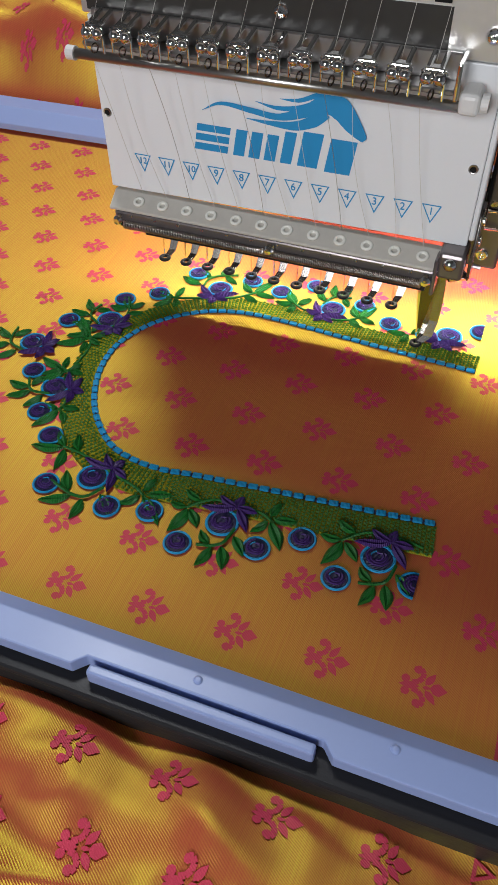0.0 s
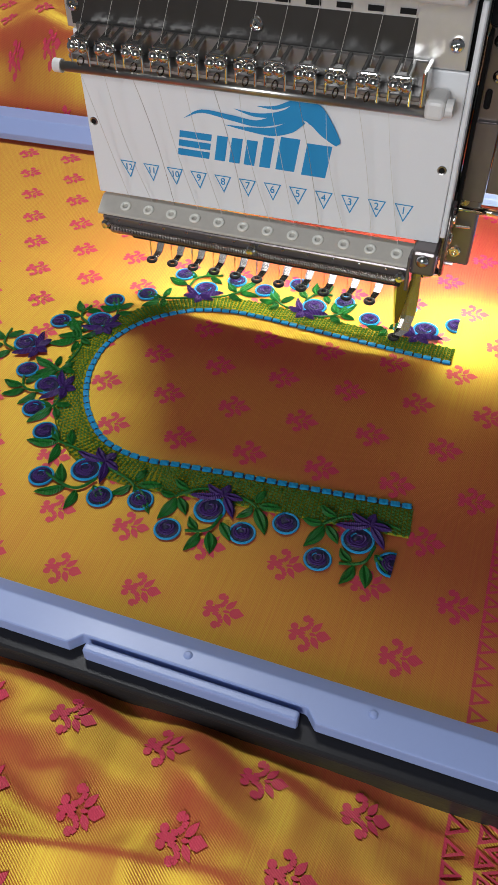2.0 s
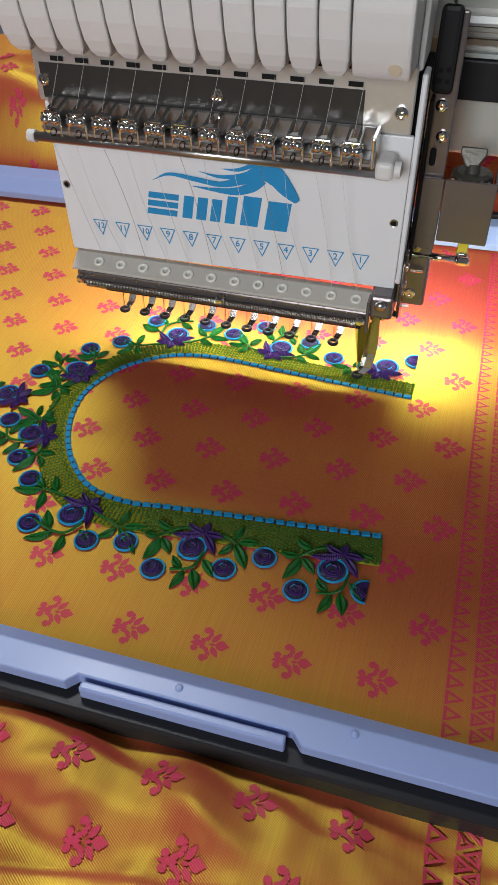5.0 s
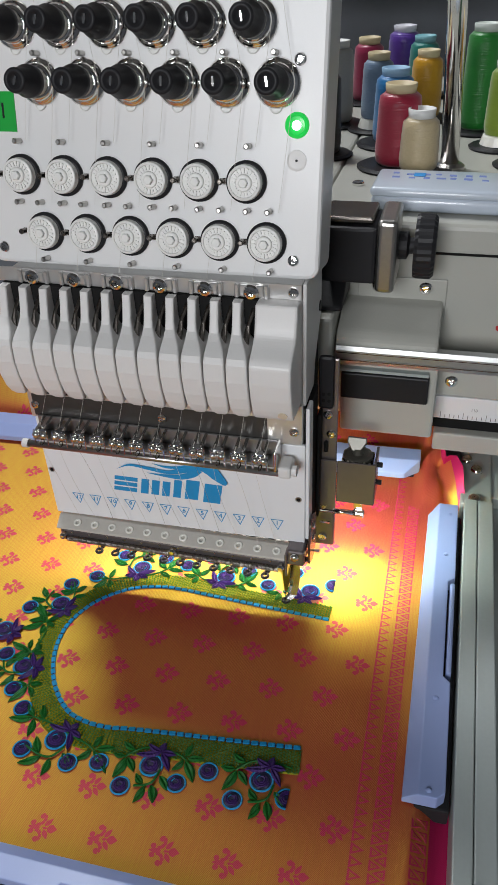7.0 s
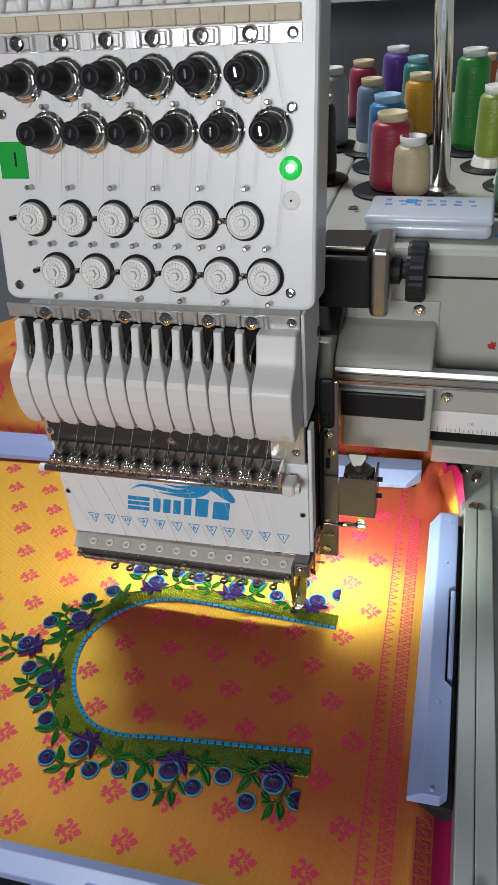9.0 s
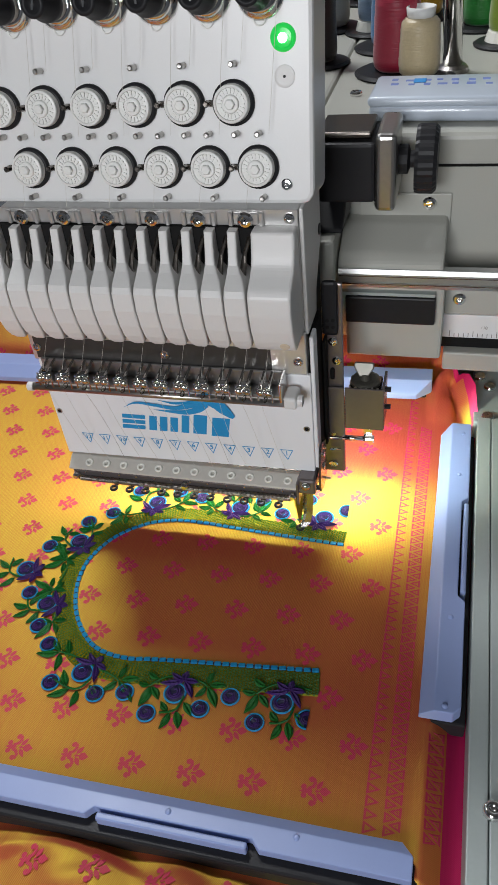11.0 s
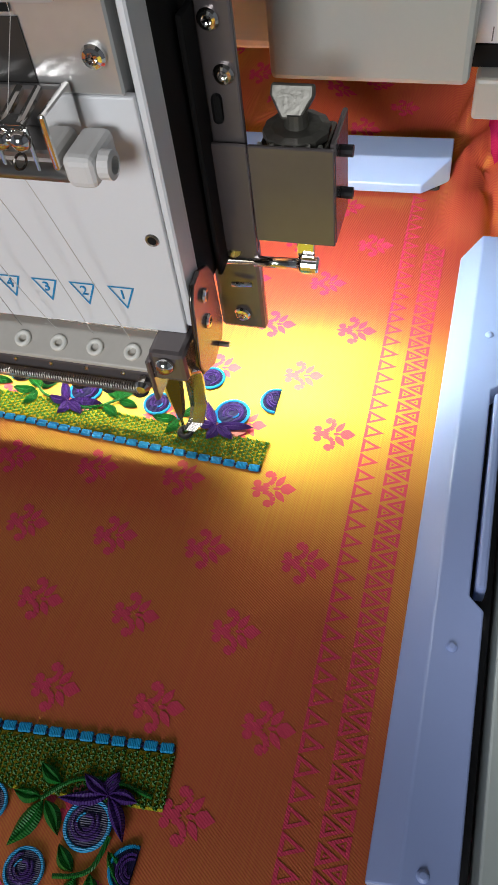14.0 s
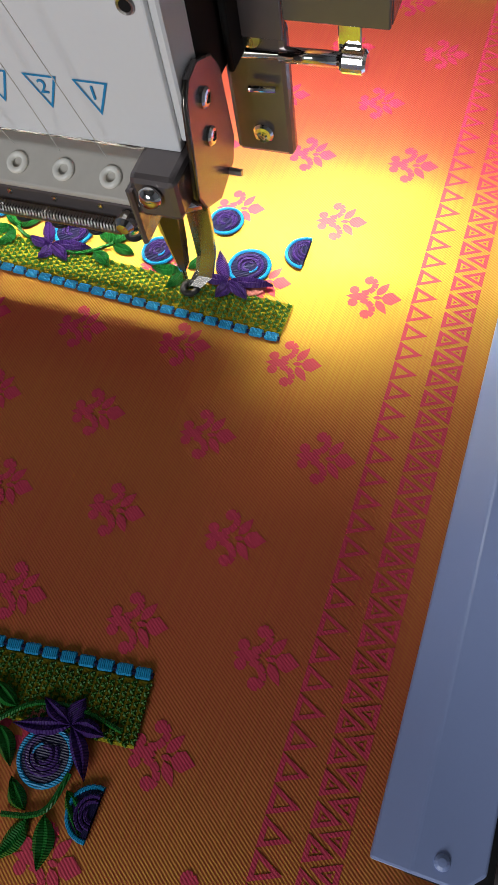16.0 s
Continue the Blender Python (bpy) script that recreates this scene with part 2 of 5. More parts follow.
def box(x0, x1, y0, y1, z0, z1, bevel=0.0, seg=2, bm=None):
    bm2 = bmesh.new()
    bmesh.ops.create_cube(bm2, size=1, matrix=Matrix.LocRotScale(((x0 + x1) / 2, (y0 + y1) / 2, (z0 + z1) / 2), None, (abs(x1 - x0), abs(y1 - y0), abs(z1 - z0))))
    if bevel:
        bmesh.ops.bevel(bm2, geom=bm2.edges[:], offset=bevel, segments=seg, profile=0.5, affect="EDGES")
    return join(bm, bm2)


def join(bm, bm2):
    if bm is None:
        return bm2
    me = bpy.data.meshes.new("tmp")
    bm2.to_mesh(me)
    bm2.free()
    bm.from_mesh(me)
    bpy.data.meshes.remove(me)
    return bm


def lathe(profile, m=None, seg=24, bm=None, ripple=0.0, teeth=0):
    """Turns (radius, height) pairs round z and places the result by m."""
    bm2 = bmesh.new()
    rings = []
    for r, h in profile:
        rings.append([bm2.verts.new((max(r, 1e-5) * (1 + (ripple if teeth and (k % 2) else 0)) * math.cos(2 * math.pi * k / seg),
                                     max(r, 1e-5) * (1 + (ripple if teeth and (k % 2) else 0)) * math.sin(2 * math.pi * k / seg), h)) for k in range(seg)])
    for a, b in zip(rings, rings[1:]):
        for k in range(seg):
            bm2.faces.new((a[k], a[(k + 1) % seg], b[(k + 1) % seg], b[k]))
    bm2.faces.new(rings[0])
    bm2.faces.new(rings[-1])
    if m is not None:
        bmesh.ops.transform(bm2, matrix=m, verts=bm2.verts)
    return join(bm, bm2)


def tube(points, r, seg=8, bm=None, flat=1.0):
    bm2 = bmesh.new()
    pts = [Vector(p) for p in points]
    rings = []
    for i, p in enumerate(pts):
        d = (pts[min(i + 1, len(pts) - 1)] - pts[max(i - 1, 0)]).normalized()
        u = d.cross(Vector((0, 0, 1)))
        u = u.normalized() if u.length > 1e-4 else Vector((1, 0, 0))
        v = u.cross(d)
        rr = r[i] if isinstance(r, (list, tuple)) else r
        rings.append([bm2.verts.new(p + u * rr * math.cos(2 * math.pi * k / seg) + v * rr * flat * math.sin(2 * math.pi * k / seg)) for k in range(seg)])
    for a, b in zip(rings, rings[1:]):
        for k in range(seg):
            bm2.faces.new((a[k], a[(k + 1) % seg], b[(k + 1) % seg], b[k]))
    bm2.faces.new(rings[0])
    bm2.faces.new(rings[-1])
    return join(bm, bm2)


def prism(poly, depth, m=None, bevel=0.0, bm=None):
    """Extrudes a polygon of the xy plane by depth along z."""
    bm2 = bmesh.new()
    lo = [bm2.verts.new((x, y, 0)) for x, y in poly]
    hi = [bm2.verts.new((x, y, depth)) for x, y in poly]
    bm2.faces.new(lo)
    bm2.faces.new(hi)
    for i in range(len(poly)):
        j = (i + 1) % len(poly)
        bm2.faces.new((lo[i], lo[j], hi[j], hi[i]))
    if bevel:
        bmesh.ops.recalc_face_normals(bm2, faces=bm2.faces)
        bmesh.ops.bevel(bm2, geom=bm2.edges[:], offset=bevel, segments=2, profile=0.5, affect="EDGES")
    if m is not None:
        bmesh.ops.transform(bm2, matrix=m, verts=bm2.verts)
    return join(bm, bm2)


def ring(R, r, m=None, seg=20, sub=8, bm=None):
    bm2 = bmesh.new()
    rows = [[bm2.verts.new(((R + r * math.cos(b)) * math.cos(a), (R + r * math.cos(b)) * math.sin(a), r * math.sin(b)))
             for b in [2 * math.pi * j / sub for j in range(sub)]] for a in [2 * math.pi * i / seg for i in range(seg)]]
    for i in range(seg):
        for j in range(sub):
            bm2.faces.new((rows[i][j], rows[(i + 1) % seg][j], rows[(i + 1) % seg][(j + 1) % sub], rows[i][(j + 1) % sub]))
    if m is not None:
        bmesh.ops.transform(bm2, matrix=m, verts=bm2.verts)
    return join(bm, bm2)


def mesh_of(bm, name):
    me = bpy.data.meshes.new(name)
    bmesh.ops.recalc_face_normals(bm, faces=bm.faces)
    bm.to_mesh(me)
    bm.free()
    return me


FRONT = pose(0, 0, 0, 90, 0, 0)  # local z turned to face the viewer's side, -y


def front(x, y, z, turn=0):
    return Matrix.Translation((x, y, z)) @ FRONT @ pose(0, 0, 0, 0, 0, turn)


def screw_mesh(name, r):
    bm = lathe([(r * 1.0, 0), (r * 1.0, r * 0.35), (r * 0.8, r * 0.6), (r * 0.5, r * 0.65), (r * 0.48, r * 0.3), (0, r * 0.3)], seg=18)
    for a in (0, 90):
        bm2 = box(-r * 0.42, r * 0.42, -r * 0.09, r * 0.09, r * 0.3, r * 0.52)
        bmesh.ops.transform(bm2, matrix=pose(0, 0, 0, 0, 0, a + 20), verts=bm2.verts)
        bm = join(bm, bm2)
    me = mesh_of(bm, name)
    me.materials.append(M["chrome"])
    return me


SCREW = screw_mesh("screw", 0.0042)
BIGSCREW = screw_mesh("screw_large", 0.0062)


def text_mesh(body, size):
    cu = bpy.data.curves.new("numeral", "FONT")
    cu.body, cu.size, cu.align_x, cu.align_y, cu.extrude = body, size, "CENTER", "CENTER", 0.0002
    ob = bpy.data.objects.new("numeral", cu)
    scene.collection.objects.link(ob)
    me = bpy.data.meshes.new_from_object(ob.evaluated_get(bpy.context.evaluated_depsgraph_get()))
    bpy.data.objects.remove(ob)
    return me


# ---- the room ----
def slab(name, dims, material, label):
    ob = part(name, box(*dims), material)
    return tagged(ob, label, "room", kind="structure")


slab("floor", (-2.4, 2.4, -2.6, 1.6, -0.95, -0.85), "floor", "plain beige tiled workshop floor")
# never in view; its dark colour is set to reduce bounce on the silk
slab("ceiling", (-2.4, 2.4, -2.6, 1.6, 2.4, 2.5), "ceiling", "unseen ceiling, darkened to cut light on the silk")
slab("wall_north", (-2.4, 2.4, 1.3, 1.4, -0.85, 2.4), "wall", "blue-grey painted wall behind the machine")
slab("wall_south", (-2.4, 2.4, -2.6, -2.5, -0.85, 2.4), "wall", "blue-grey painted wall")
slab("wall_east", (2.3, 2.4, -2.5, 1.3, -0.85, 2.4), "wall", "blue-grey painted side wall")
slab("wall_west", (-2.4, -2.3, -2.5, 1.3, -0.85, 2.4), "wall", "blue-grey painted side wall")

# ---- machine table, body and rails ----
table = thing("machine_table", "grey laminate table under the embroidery machine", "table", (0, 0, -0.85))
part("tabletop", box(-0.75, 0.95, -0.36, 1.1, -0.075, -0.045, 0.004), "table", table)
for tx in (-0.7, 0.9):
    for ty in (-0.3, 1.05):
        part("leg", box(tx - 0.02, tx + 0.02, ty - 0.02, ty + 0.02, -0.85, -0.075), "steel", table)
part("side_plate", box(0.2065, 0.6, -0.36, 0.40, -0.045, -0.004, 0.003), "alu", table, "grey painted side deck")

body = thing("embroidery_machine", "cream-grey enamelled beam of an embroidery machine", "machine", (0.3, 0.5, -0.045))
part("beam", box(0.0, 0.62, 0.168, 0.95, 0.135, 0.344, 0.006, 3), "body", body)
part("seam", box(0.108, 0.62, 0.1665, 0.169, 0.3155, 0.3175), "shadow", body, "dark joint between two covers")
# hidden arm, added so the back lamp and its reflection are blocked
part("arm", box(-0.19, -0.0005, 0.0860, 0.95, 0.150, 0.344, 0.004), "body", body, "unseen cream-grey arm, added to block light from behind")
part("column", box(0.28, 0.60, 0.42, 0.92, -0.045, 0.135, 0.004), "body", body)
part("lower_flange", box(0.128, 0.62, 0.150, 0.1675, 0.178, 0.2195, 0.002), "body", body)
part("gap_strip", box(0.118, 0.62, 0.163, 0.1675, 0.1335, 0.144), "shadow", body, "black gap under the ruler")
part("under_flange", box(0.131, 0.62, 0.152, 0.1675, 0.1120, 0.1330, 0.002), "body", body)
ruler = part("ruler", box(0.126, 0.62, 0.160, 0.1675, 0.146, 0.172, 0.001), "panel", body, "white scale strip with fine black marks")
tick = mesh_of(box(-0.0003, 0.0003, -0.0003, 0, 0, 0.004), "tick")
tick.materials.append(M["greyink"])
tall = mesh_of(box(-0.0003, 0.0003, -0.0003, 0, 0, 0.0065), "tick")
tall.materials.append(M["greyink"])
for k in range(26):
    mesh_part("tick", tall if k % 5 == 0 else tick, None, ruler, m=pose(0.136 + k * 0.0045, 0.160, 0.1475))
num = text_mesh("110", 0.0044)
num.materials.append(M["greyink"])
mesh_part("numeral", num, None, ruler, m=front(0.1685, 0.1597, 0.1585))
# cover over the shaft, with its flange and two screws
housing = part("shaft_housing", prism([(0.168, 0.272), (0.152, 0.270), (0.120, 0.256), (0.112, 0.249), (0.112, 0.232), (0.168, 0.232)], 0.0935,
                                      Matrix(((0, 0, 1, 0.0330), (1, 0, 0, 0), (0, 1, 0, 0), (0, 0, 0, 1))), 0.003), "body", body, "bevelled grey shaft cover")
part("flange", box(0.046, 0.1285, 0.165, 0.1675, 0.255, 0.292, 0.001), "body", housing)
for sx in (0.0650, 0.1090):
    mesh_part("screw", BIGSCREW, None, housing, m=front(sx, 0.165, 0.2835))
mesh_part("screw", BIGSCREW, None, body, m=front(0.1425, 0.150, 0.196))
mesh_part("screw", BIGSCREW, None, body, m=front(0.141, 0.150, 0.187 + 0.001) @ pose(0.07, 0, 0))
part("motor_foot", box(0.008, 0.0320, 0.098, 0.166, 0.232, 0.276, 0.003), "body", body, "small cream bracket")
part("motor_seat", prism([(0.112, 0.277), (0.112, 0.281), (0.142, 0.300), (0.166, 0.300), (0.166, 0.277)], 0.030, Matrix(((0, 0, 1, 0.008), (1, 0, 0, 0), (0, 1, 0, 0), (0, 0, 0, 1))), 0.002), "black", body, "black sloping motor seat")
part("lower_box", box(0.0392, 0.1290, 0.116, 0.1675, 0.148, 0.226, 0.003), "body", body, "cream-grey box under the rail")
part("chain_cover", box(0.0400, 0.1218, 0.108, 0.1158, 0.190, 0.2175, 0.0015), "black", body, "glossy black bar")
part("chain_rim", box(0.034, 0.121, 0.1095, 0.1155, 0.2185, 0.2215), "alu", body)
# hand-turned stepping motor
motor = thing("thread_motor", "black stepping motor with a ribbed hand knob", "motor", (0.05, 0.13, 0.30))
part("casing", box(0.018, 0.0655, 0.112, 0.166, 0.305, 0.355, 0.003), "black", motor)
part("rear_casing", box(0.018, 0.062, 0.118, 0.166, 0.356, 0.362, 0.002), "darksteel", motor)
part("end_flange", box(0.066, 0.083, 0.108, 0.168, 0.299, 0.363, 0.004, 3), "steel", motor, "pale machined end flange")
along_x = pose(0, 0, 0, 0, 90, 0)
knob = part("hand_knob", lathe([(0.006, 0), (0.026, 0.0), (0.027, 0.003), (0.027, 0.015), (0.024, 0.018), (0, 0.018)], Matrix.Translation((0.097, 0.138, 0.333)) @ along_x, 56, ripple=0.03, teeth=1), "black", motor, "ribbed black plastic knob")
part("shaft", lathe([(0.012, 0), (0.012, 0.008), (0.007, 0.010), (0.007, 0.018)], Matrix.Translation((0.0825, 0.138, 0.333)) @ along_x, 20), "black", motor)
dab = thing("paint_dab", "small red paint dab on the cream cover", "mark", (0.181, 0.167, 0.2475))
bm = bmesh.new()
ringv = [bm.verts.new((0.1810 + math.cos(a) * r_, 0.1668, 0.2475 + math.sin(a) * r_)) for a, r_ in [(2 * math.pi * k / 14, 0.0040 + 0.0016 * ((k * 7) % 5) / 4 - 0.0014 * (k % 2)) for k in range(14)]]
bm.faces.new(ringv)
bmesh.ops.translate(bm, verts=bm.verts, vec=(0, -0.0006, 0))
part("dab", bm, "red_dab", dab)

rail = thing("cross_rail", "brushed aluminium cross rail with long grooves", "rail", (0.3, 0.11, 0.22))
prof = [(0, 0), (0.012, 0), (0.012, 0.004), (0.010, 0.005), (0.010, 0.007), (0.012, 0.008), (0.012, 0.0165), (0.010, 0.018), (0, 0.018), (-0.002, 0.014), (-0.002, 0.009), (0, 0.008), (0, 0.0055), (-0.002, 0.0045)]
part("profile", prism([(0.110 + a * 0.9, 0.2265 + b) for a, b in prof], 0.58, Matrix(((0, 0, 1, 0.034), (1, 0, 0, 0), (0, 1, 0, 0), (0, 0, 0, 1)))), "railalu", rail)
for gz in (0.2310, 0.2385):
    part("groove", box(0.0345, 0.613, 0.1080, 0.1092, gz - 0.0004, gz + 0.0004), "darksteel", rail, "dark thin groove")

side = thing("side_rail", "grey aluminium side rail bolted beside the hoop", "rail", (0.19, 0, -0.045))
part("rail_left", box(0.1745, 0.1890, -0.36, 0.196, -0.02, 0.020, 0.0012), "alu", side)
part("rail_right", box(0.1897, 0.2060, -0.36, 0.196, -0.02, 0.0195, 0.0012), "alu", side)
part("end_plate", box(0.1705, 0.206, 0.1965, 0.335, -0.02, 0.013, 0.002), "alu", side)
part("inner_plate", box(0.192, 0.26, 0.215, 0.42, -0.02, 0.0105, 0.001), "alu", side)
for sx, sy, sz in ((0.192, -0.250, 0.0198), (0.186, 0.205, 0.013), (0.188, 0.263, 0.013), (0.1765, 0.283, 0.013)):
    part("button_bolt", lathe([(0.0075, 0), (0.0075, 0.001), (0.0062, 0.0042), (0.0034, 0.0056), (0.0032, 0.002), (0, 0.002)], Matrix.Translation((sx, sy, sz)), 22), "chrome", side, "domed socket bolt", True)

# ---- the hoop: four clamping bars on a black base ----


def hoop_bar(label, x0, x1, y0, y1, z0, z1, inner, end_cut, notch=None):
    """A pressed enamel bar with a wide sloping inner edge, cut corners and a notch for its lever."""
    h = thing("hoop_bar", label, "hoop bar", ((x0 + x1) / 2, (y0 + y1) / 2, z0), "clamping bars of the hoop")
    bm = bmesh.new()
    if inner in ("-x",):
        wide = x1 - x0
        outline = [(y0, 0.0), (y1 - end_cut, 0.0), (y1, wide * 0.35), (y1, wide)]
        if notch:
            outline += [(notch[1] + 0.006, wide), (notch[1], wide - 0.0065), (notch[0], wide - 0.0065), (notch[0] - 0.006, wide)]
        outline += [(y0 + 0.006, wide), (y0, wide - 0.006)]
        m = Matrix(((0, 1, 0, x0), (1, 0, 0, 0), (0, 0, 1, z0), (0, 0, 0, 1)))
    else:
        wide = y1 - y0
        sgn = 1 if inner == "+y" else -1
        outline = [(x0, 0.0), (x1 - end_cut, 0.0), (x1, wide * 0.4), (x1, wide)]
        if notch:
            outline += [(notch[1] + 0.006, wide), (notch[1], wide - 0.0065), (notch[0], wide - 0.0065), (notch[0] - 0.006, wide)]
        outline += [(x0, wide)]
        m = Matrix(((1, 0, 0, 0), (0, -sgn, 0, y1 if sgn > 0 else y0), (0, 0, 1, z0), (0, 0, 0, 1)))
    lo = [bm.verts.new((a, b, 0)) for a, b in outline]
    up = [bm.verts.new((a, max(b, 0.0005) if b > 0 else 0.0, (z1 - z0) * (0.35 if b == 0 else 1.0))) for a, b in outline]
    n_ = len(outline)
    # a crease a third of the way in keeps the top flat and the inner edge sloping
    bm.faces.new(lo)
    for i in range(n_):
        j = (i + 1) % n_
        bm.faces.new((lo[i], lo[j], up[j], up[i]))
    crease = [bm.verts.new((outline[0][0], wide * 0.36, z1 - z0)), bm.verts.new((outline[1][0], wide * 0.36, z1 - z0))]
    bm.faces.new((up[0], up[1], crease[1], crease[0]))
    bm.faces.new((up[1], up[2], crease[1]))
    bm.faces.new([crease[0], crease[1]] + up[2:])
    bm.faces.new((up[0], crease[0], up[-1]))
    bmesh.ops.transform(bm, matrix=m, verts=bm.verts)
    bmesh.ops.recalc_face_normals(bm, faces=bm.faces)
    bmesh.ops.bevel(bm, geom=[e for e in bm.edges if len(e.link_faces) == 2 and e.calc_face_angle(0) > 0.3], offset=0.0009, segments=2, profile=0.5, affect="EDGES")
    part("bar", bm, "hoop", h)
    return h


bar_r = hoop_bar("pale lavender enamelled hoop bar clamping the silk beside the side rail", 0.1365, 0.1685, -0.1775, 0.186, 0.003, 0.017, "-x", 0.012, (-0.060, 0.060))
part("lever", box(0.1640, 0.1688, -0.056, 0.058, 0.004, 0.0175, 0.0015), "hoop", bar_r, "slim pale locking lever")
part("base", box(0.146, 0.1730, -0.178, 0.183, -0.016, 0.0024, 0.002), "black", bar_r, "black base strip")
bar_f = hoop_bar("long pale lavender enamelled hoop bar across the silk", -0.62, 0.141, -0.306, -0.279, 0.003, 0.012, "+y", 0.008, (-0.092, 0.029))
part("lever", box(-0.089, 0.0265, -0.3078, -0.3022, 0.002, 0.0122, 0.0015), "hoop", bar_f, "slim pale locking lever")
part("base", box(-0.62, 0.145, -0.3155, -0.290, -0.016, 0.0024, 0.002), "black", bar_f, "black base strip")
bar_b = hoop_bar("pale lavender enamelled hoop bar under the machine beam", -0.62, 0.121, 0.231, 0.270, 0.003, 0.022, "-y", 0.018)
part("base", box(-0.62, 0.115, 0.240, 0.281, -0.016, 0.0024, 0.002), "black", bar_b, "black base strip")
bar_b.rotation_euler.z = radians(2.0)
bar_f.rotation_euler.z = radians(0.3)
RIVET = mesh_of(lathe([(0.0024, 0), (0.0022, 0.0006), (0.0012, 0.0012), (0, 0.0013)], None, 14), "rivet")
RIVET.materials.append(M["hoop"])
for parent, x, y, z in ((bar_r, 0.158, 0.10, 0.017), (bar_r, 0.157, -0.085, 0.017), (bar_r, 0.156, -0.172, 0.017), (bar_r, 0.160, 0.168, 0.017), (bar_f, -0.036, -0.2925, 0.012), (bar_f, 0.06, -0.2925, 0.012)):
    mesh_part("rivet", RIVET, None, parent, m=pose(x, y, z))

# ---- the silk ----


def smooth01(a, b, v):
    u = min(1, max(0, (v - a) / (b - a)))
    return u * u * (3 - 2 * u)


def cloth_height(x, y):
    """Height of the silk: flat in the hoop, heaped in folds in front of it and behind it."""
    h = 0.0
    f = smooth01(-0.300, -0.335, y)
    if f > 0:
        r1 = 1 - 2.2 * abs(noise.noise(Vector((x * 5.5 + y * 4 + 3.1, y * 11 - x * 2, 0.3))))
        r2 = 1 - 2.2 * abs(noise.noise(Vector((x * 13 + 1.0, y * 20 + x * 5, 1.7))))
        fold = 0.013 * r1 + 0.0052 * r2 + 0.004 * noise.noise(Vector((x * 30 + y * 12, y * 30, 4.0)))
        crimp = 0.0022 * noise.noise(Vector((x * 70, y * 40, 9.0))) * smooth01(-0.40, -0.33, y)
        h += f * (1.25 * fold + crimp - 0.008 - 0.10 * max(0, -0.40 - y))
        h += -0.012 * smooth01(-0.297, -0.312, y) * (1 - smooth01(-0.318, -0.36, y))
    g = smooth01(0.272, 0.33, y)
    if g > 0:
        left = smooth01(-0.12, -0.26, x)
        h += g * (0.012 + left * (0.075 * smooth01(0.27, 0.36, y)) + 0.010 * math.sin(40 * x + 22 * y) + 0.012 * noise.noise(Vector((x * 16, y * 16, 7))))
    e = smooth01(0.146, 0.172, x)
    if e > 0:
        lift = smooth01(0.185, 0.24, y)
        h += e * (-0.020 + lift * 0.045) + lift * 0.010 * math.sin(120 * (x - 0.1) + 50 * y) * smooth01(0.11, 0.15, x)
    if y < -0.19:
        h += 0.0035 * math.exp(-((x - 0.1445) / 0.0035) ** 2) * smooth01(-0.19, -0.2, y)
    r_ = smooth01(0.114, 0.13, x) * smooth01(0.20, 0.235, y)
    if r_ > 0:
        h += r_ * (0.012 + 0.008 * math.sin(150 * x - 110 * y) + 0.006 * noise.noise(Vector((x * 60, y * 60, 2))))
    return h


def shear(x, y):
    """The cloth's own threads lie a little askew in the hoop."""
    return x - 0.0205 * y, y + 0.042 * (x - 0.06)


silk_ob = None
xs = sorted(set([round(-0.62 + 0.004 * k, 4) for k in range(201)]))
ys = sorted(set([round(-0.62 + 0.003 * k, 4) for k in range(110)] + [round(-0.29 + 0.02 * k, 4) for k in range(28)] + [round(0.27 + 0.006 * k, 4) for k in range(36)]))
bm = bmesh.new()
def drawn_in(x, y):
    """The selvedge swings in behind the end of the hoop bar."""
    return x if x < 0.10 else 0.10 + (x - 0.10) * (1 - 0.42 * smooth01(0.185, 0.31, y))


grid = [[bm.verts.new((drawn_in(x, y), y, cloth_height(drawn_in(x, y), y))) for x in xs] for y in ys]
for j in range(len(ys) - 1):
    for i in range(len(xs) - 1):
        face = bm.faces.new((grid[j][i], grid[j][i + 1], grid[j + 1][i + 1], grid[j + 1][i]))
        face.material_index = 1 if xs[i] > (0.158 if ys[j] < 0.16 else 0.169) else 0
me = mesh_of(bm, "silk_cloth")
me.materials.append(M["silk"])
me.materials.append(M["pink_silk"])
silk_ob = mesh_part("silk_cloth", me, None, None, "", True)
tagged(silk_ob, "gold and red shot silk with rose motifs, stretched in the hoop", "fabric")

# woven motifs, each a small sprig of petals with a fan


def petal(cx, cy, ang, ln, wd, k=5):
    """Outline of one pointed petal that starts at (cx, cy)."""
    ca, sa = math.cos(ang), math.sin(ang)
    pts = [(ln * i / k, wd * math.sin(math.pi * (i / k) ** 0.8)) for i in range(k + 1)] + [(ln * i / k, -wd * math.sin(math.pi * (i / k) ** 0.8)) for i in range(k - 1, 0, -1)]
    return [(cx + a * ca - b * sa, cy + a * sa + b * ca) for a, b in pts]


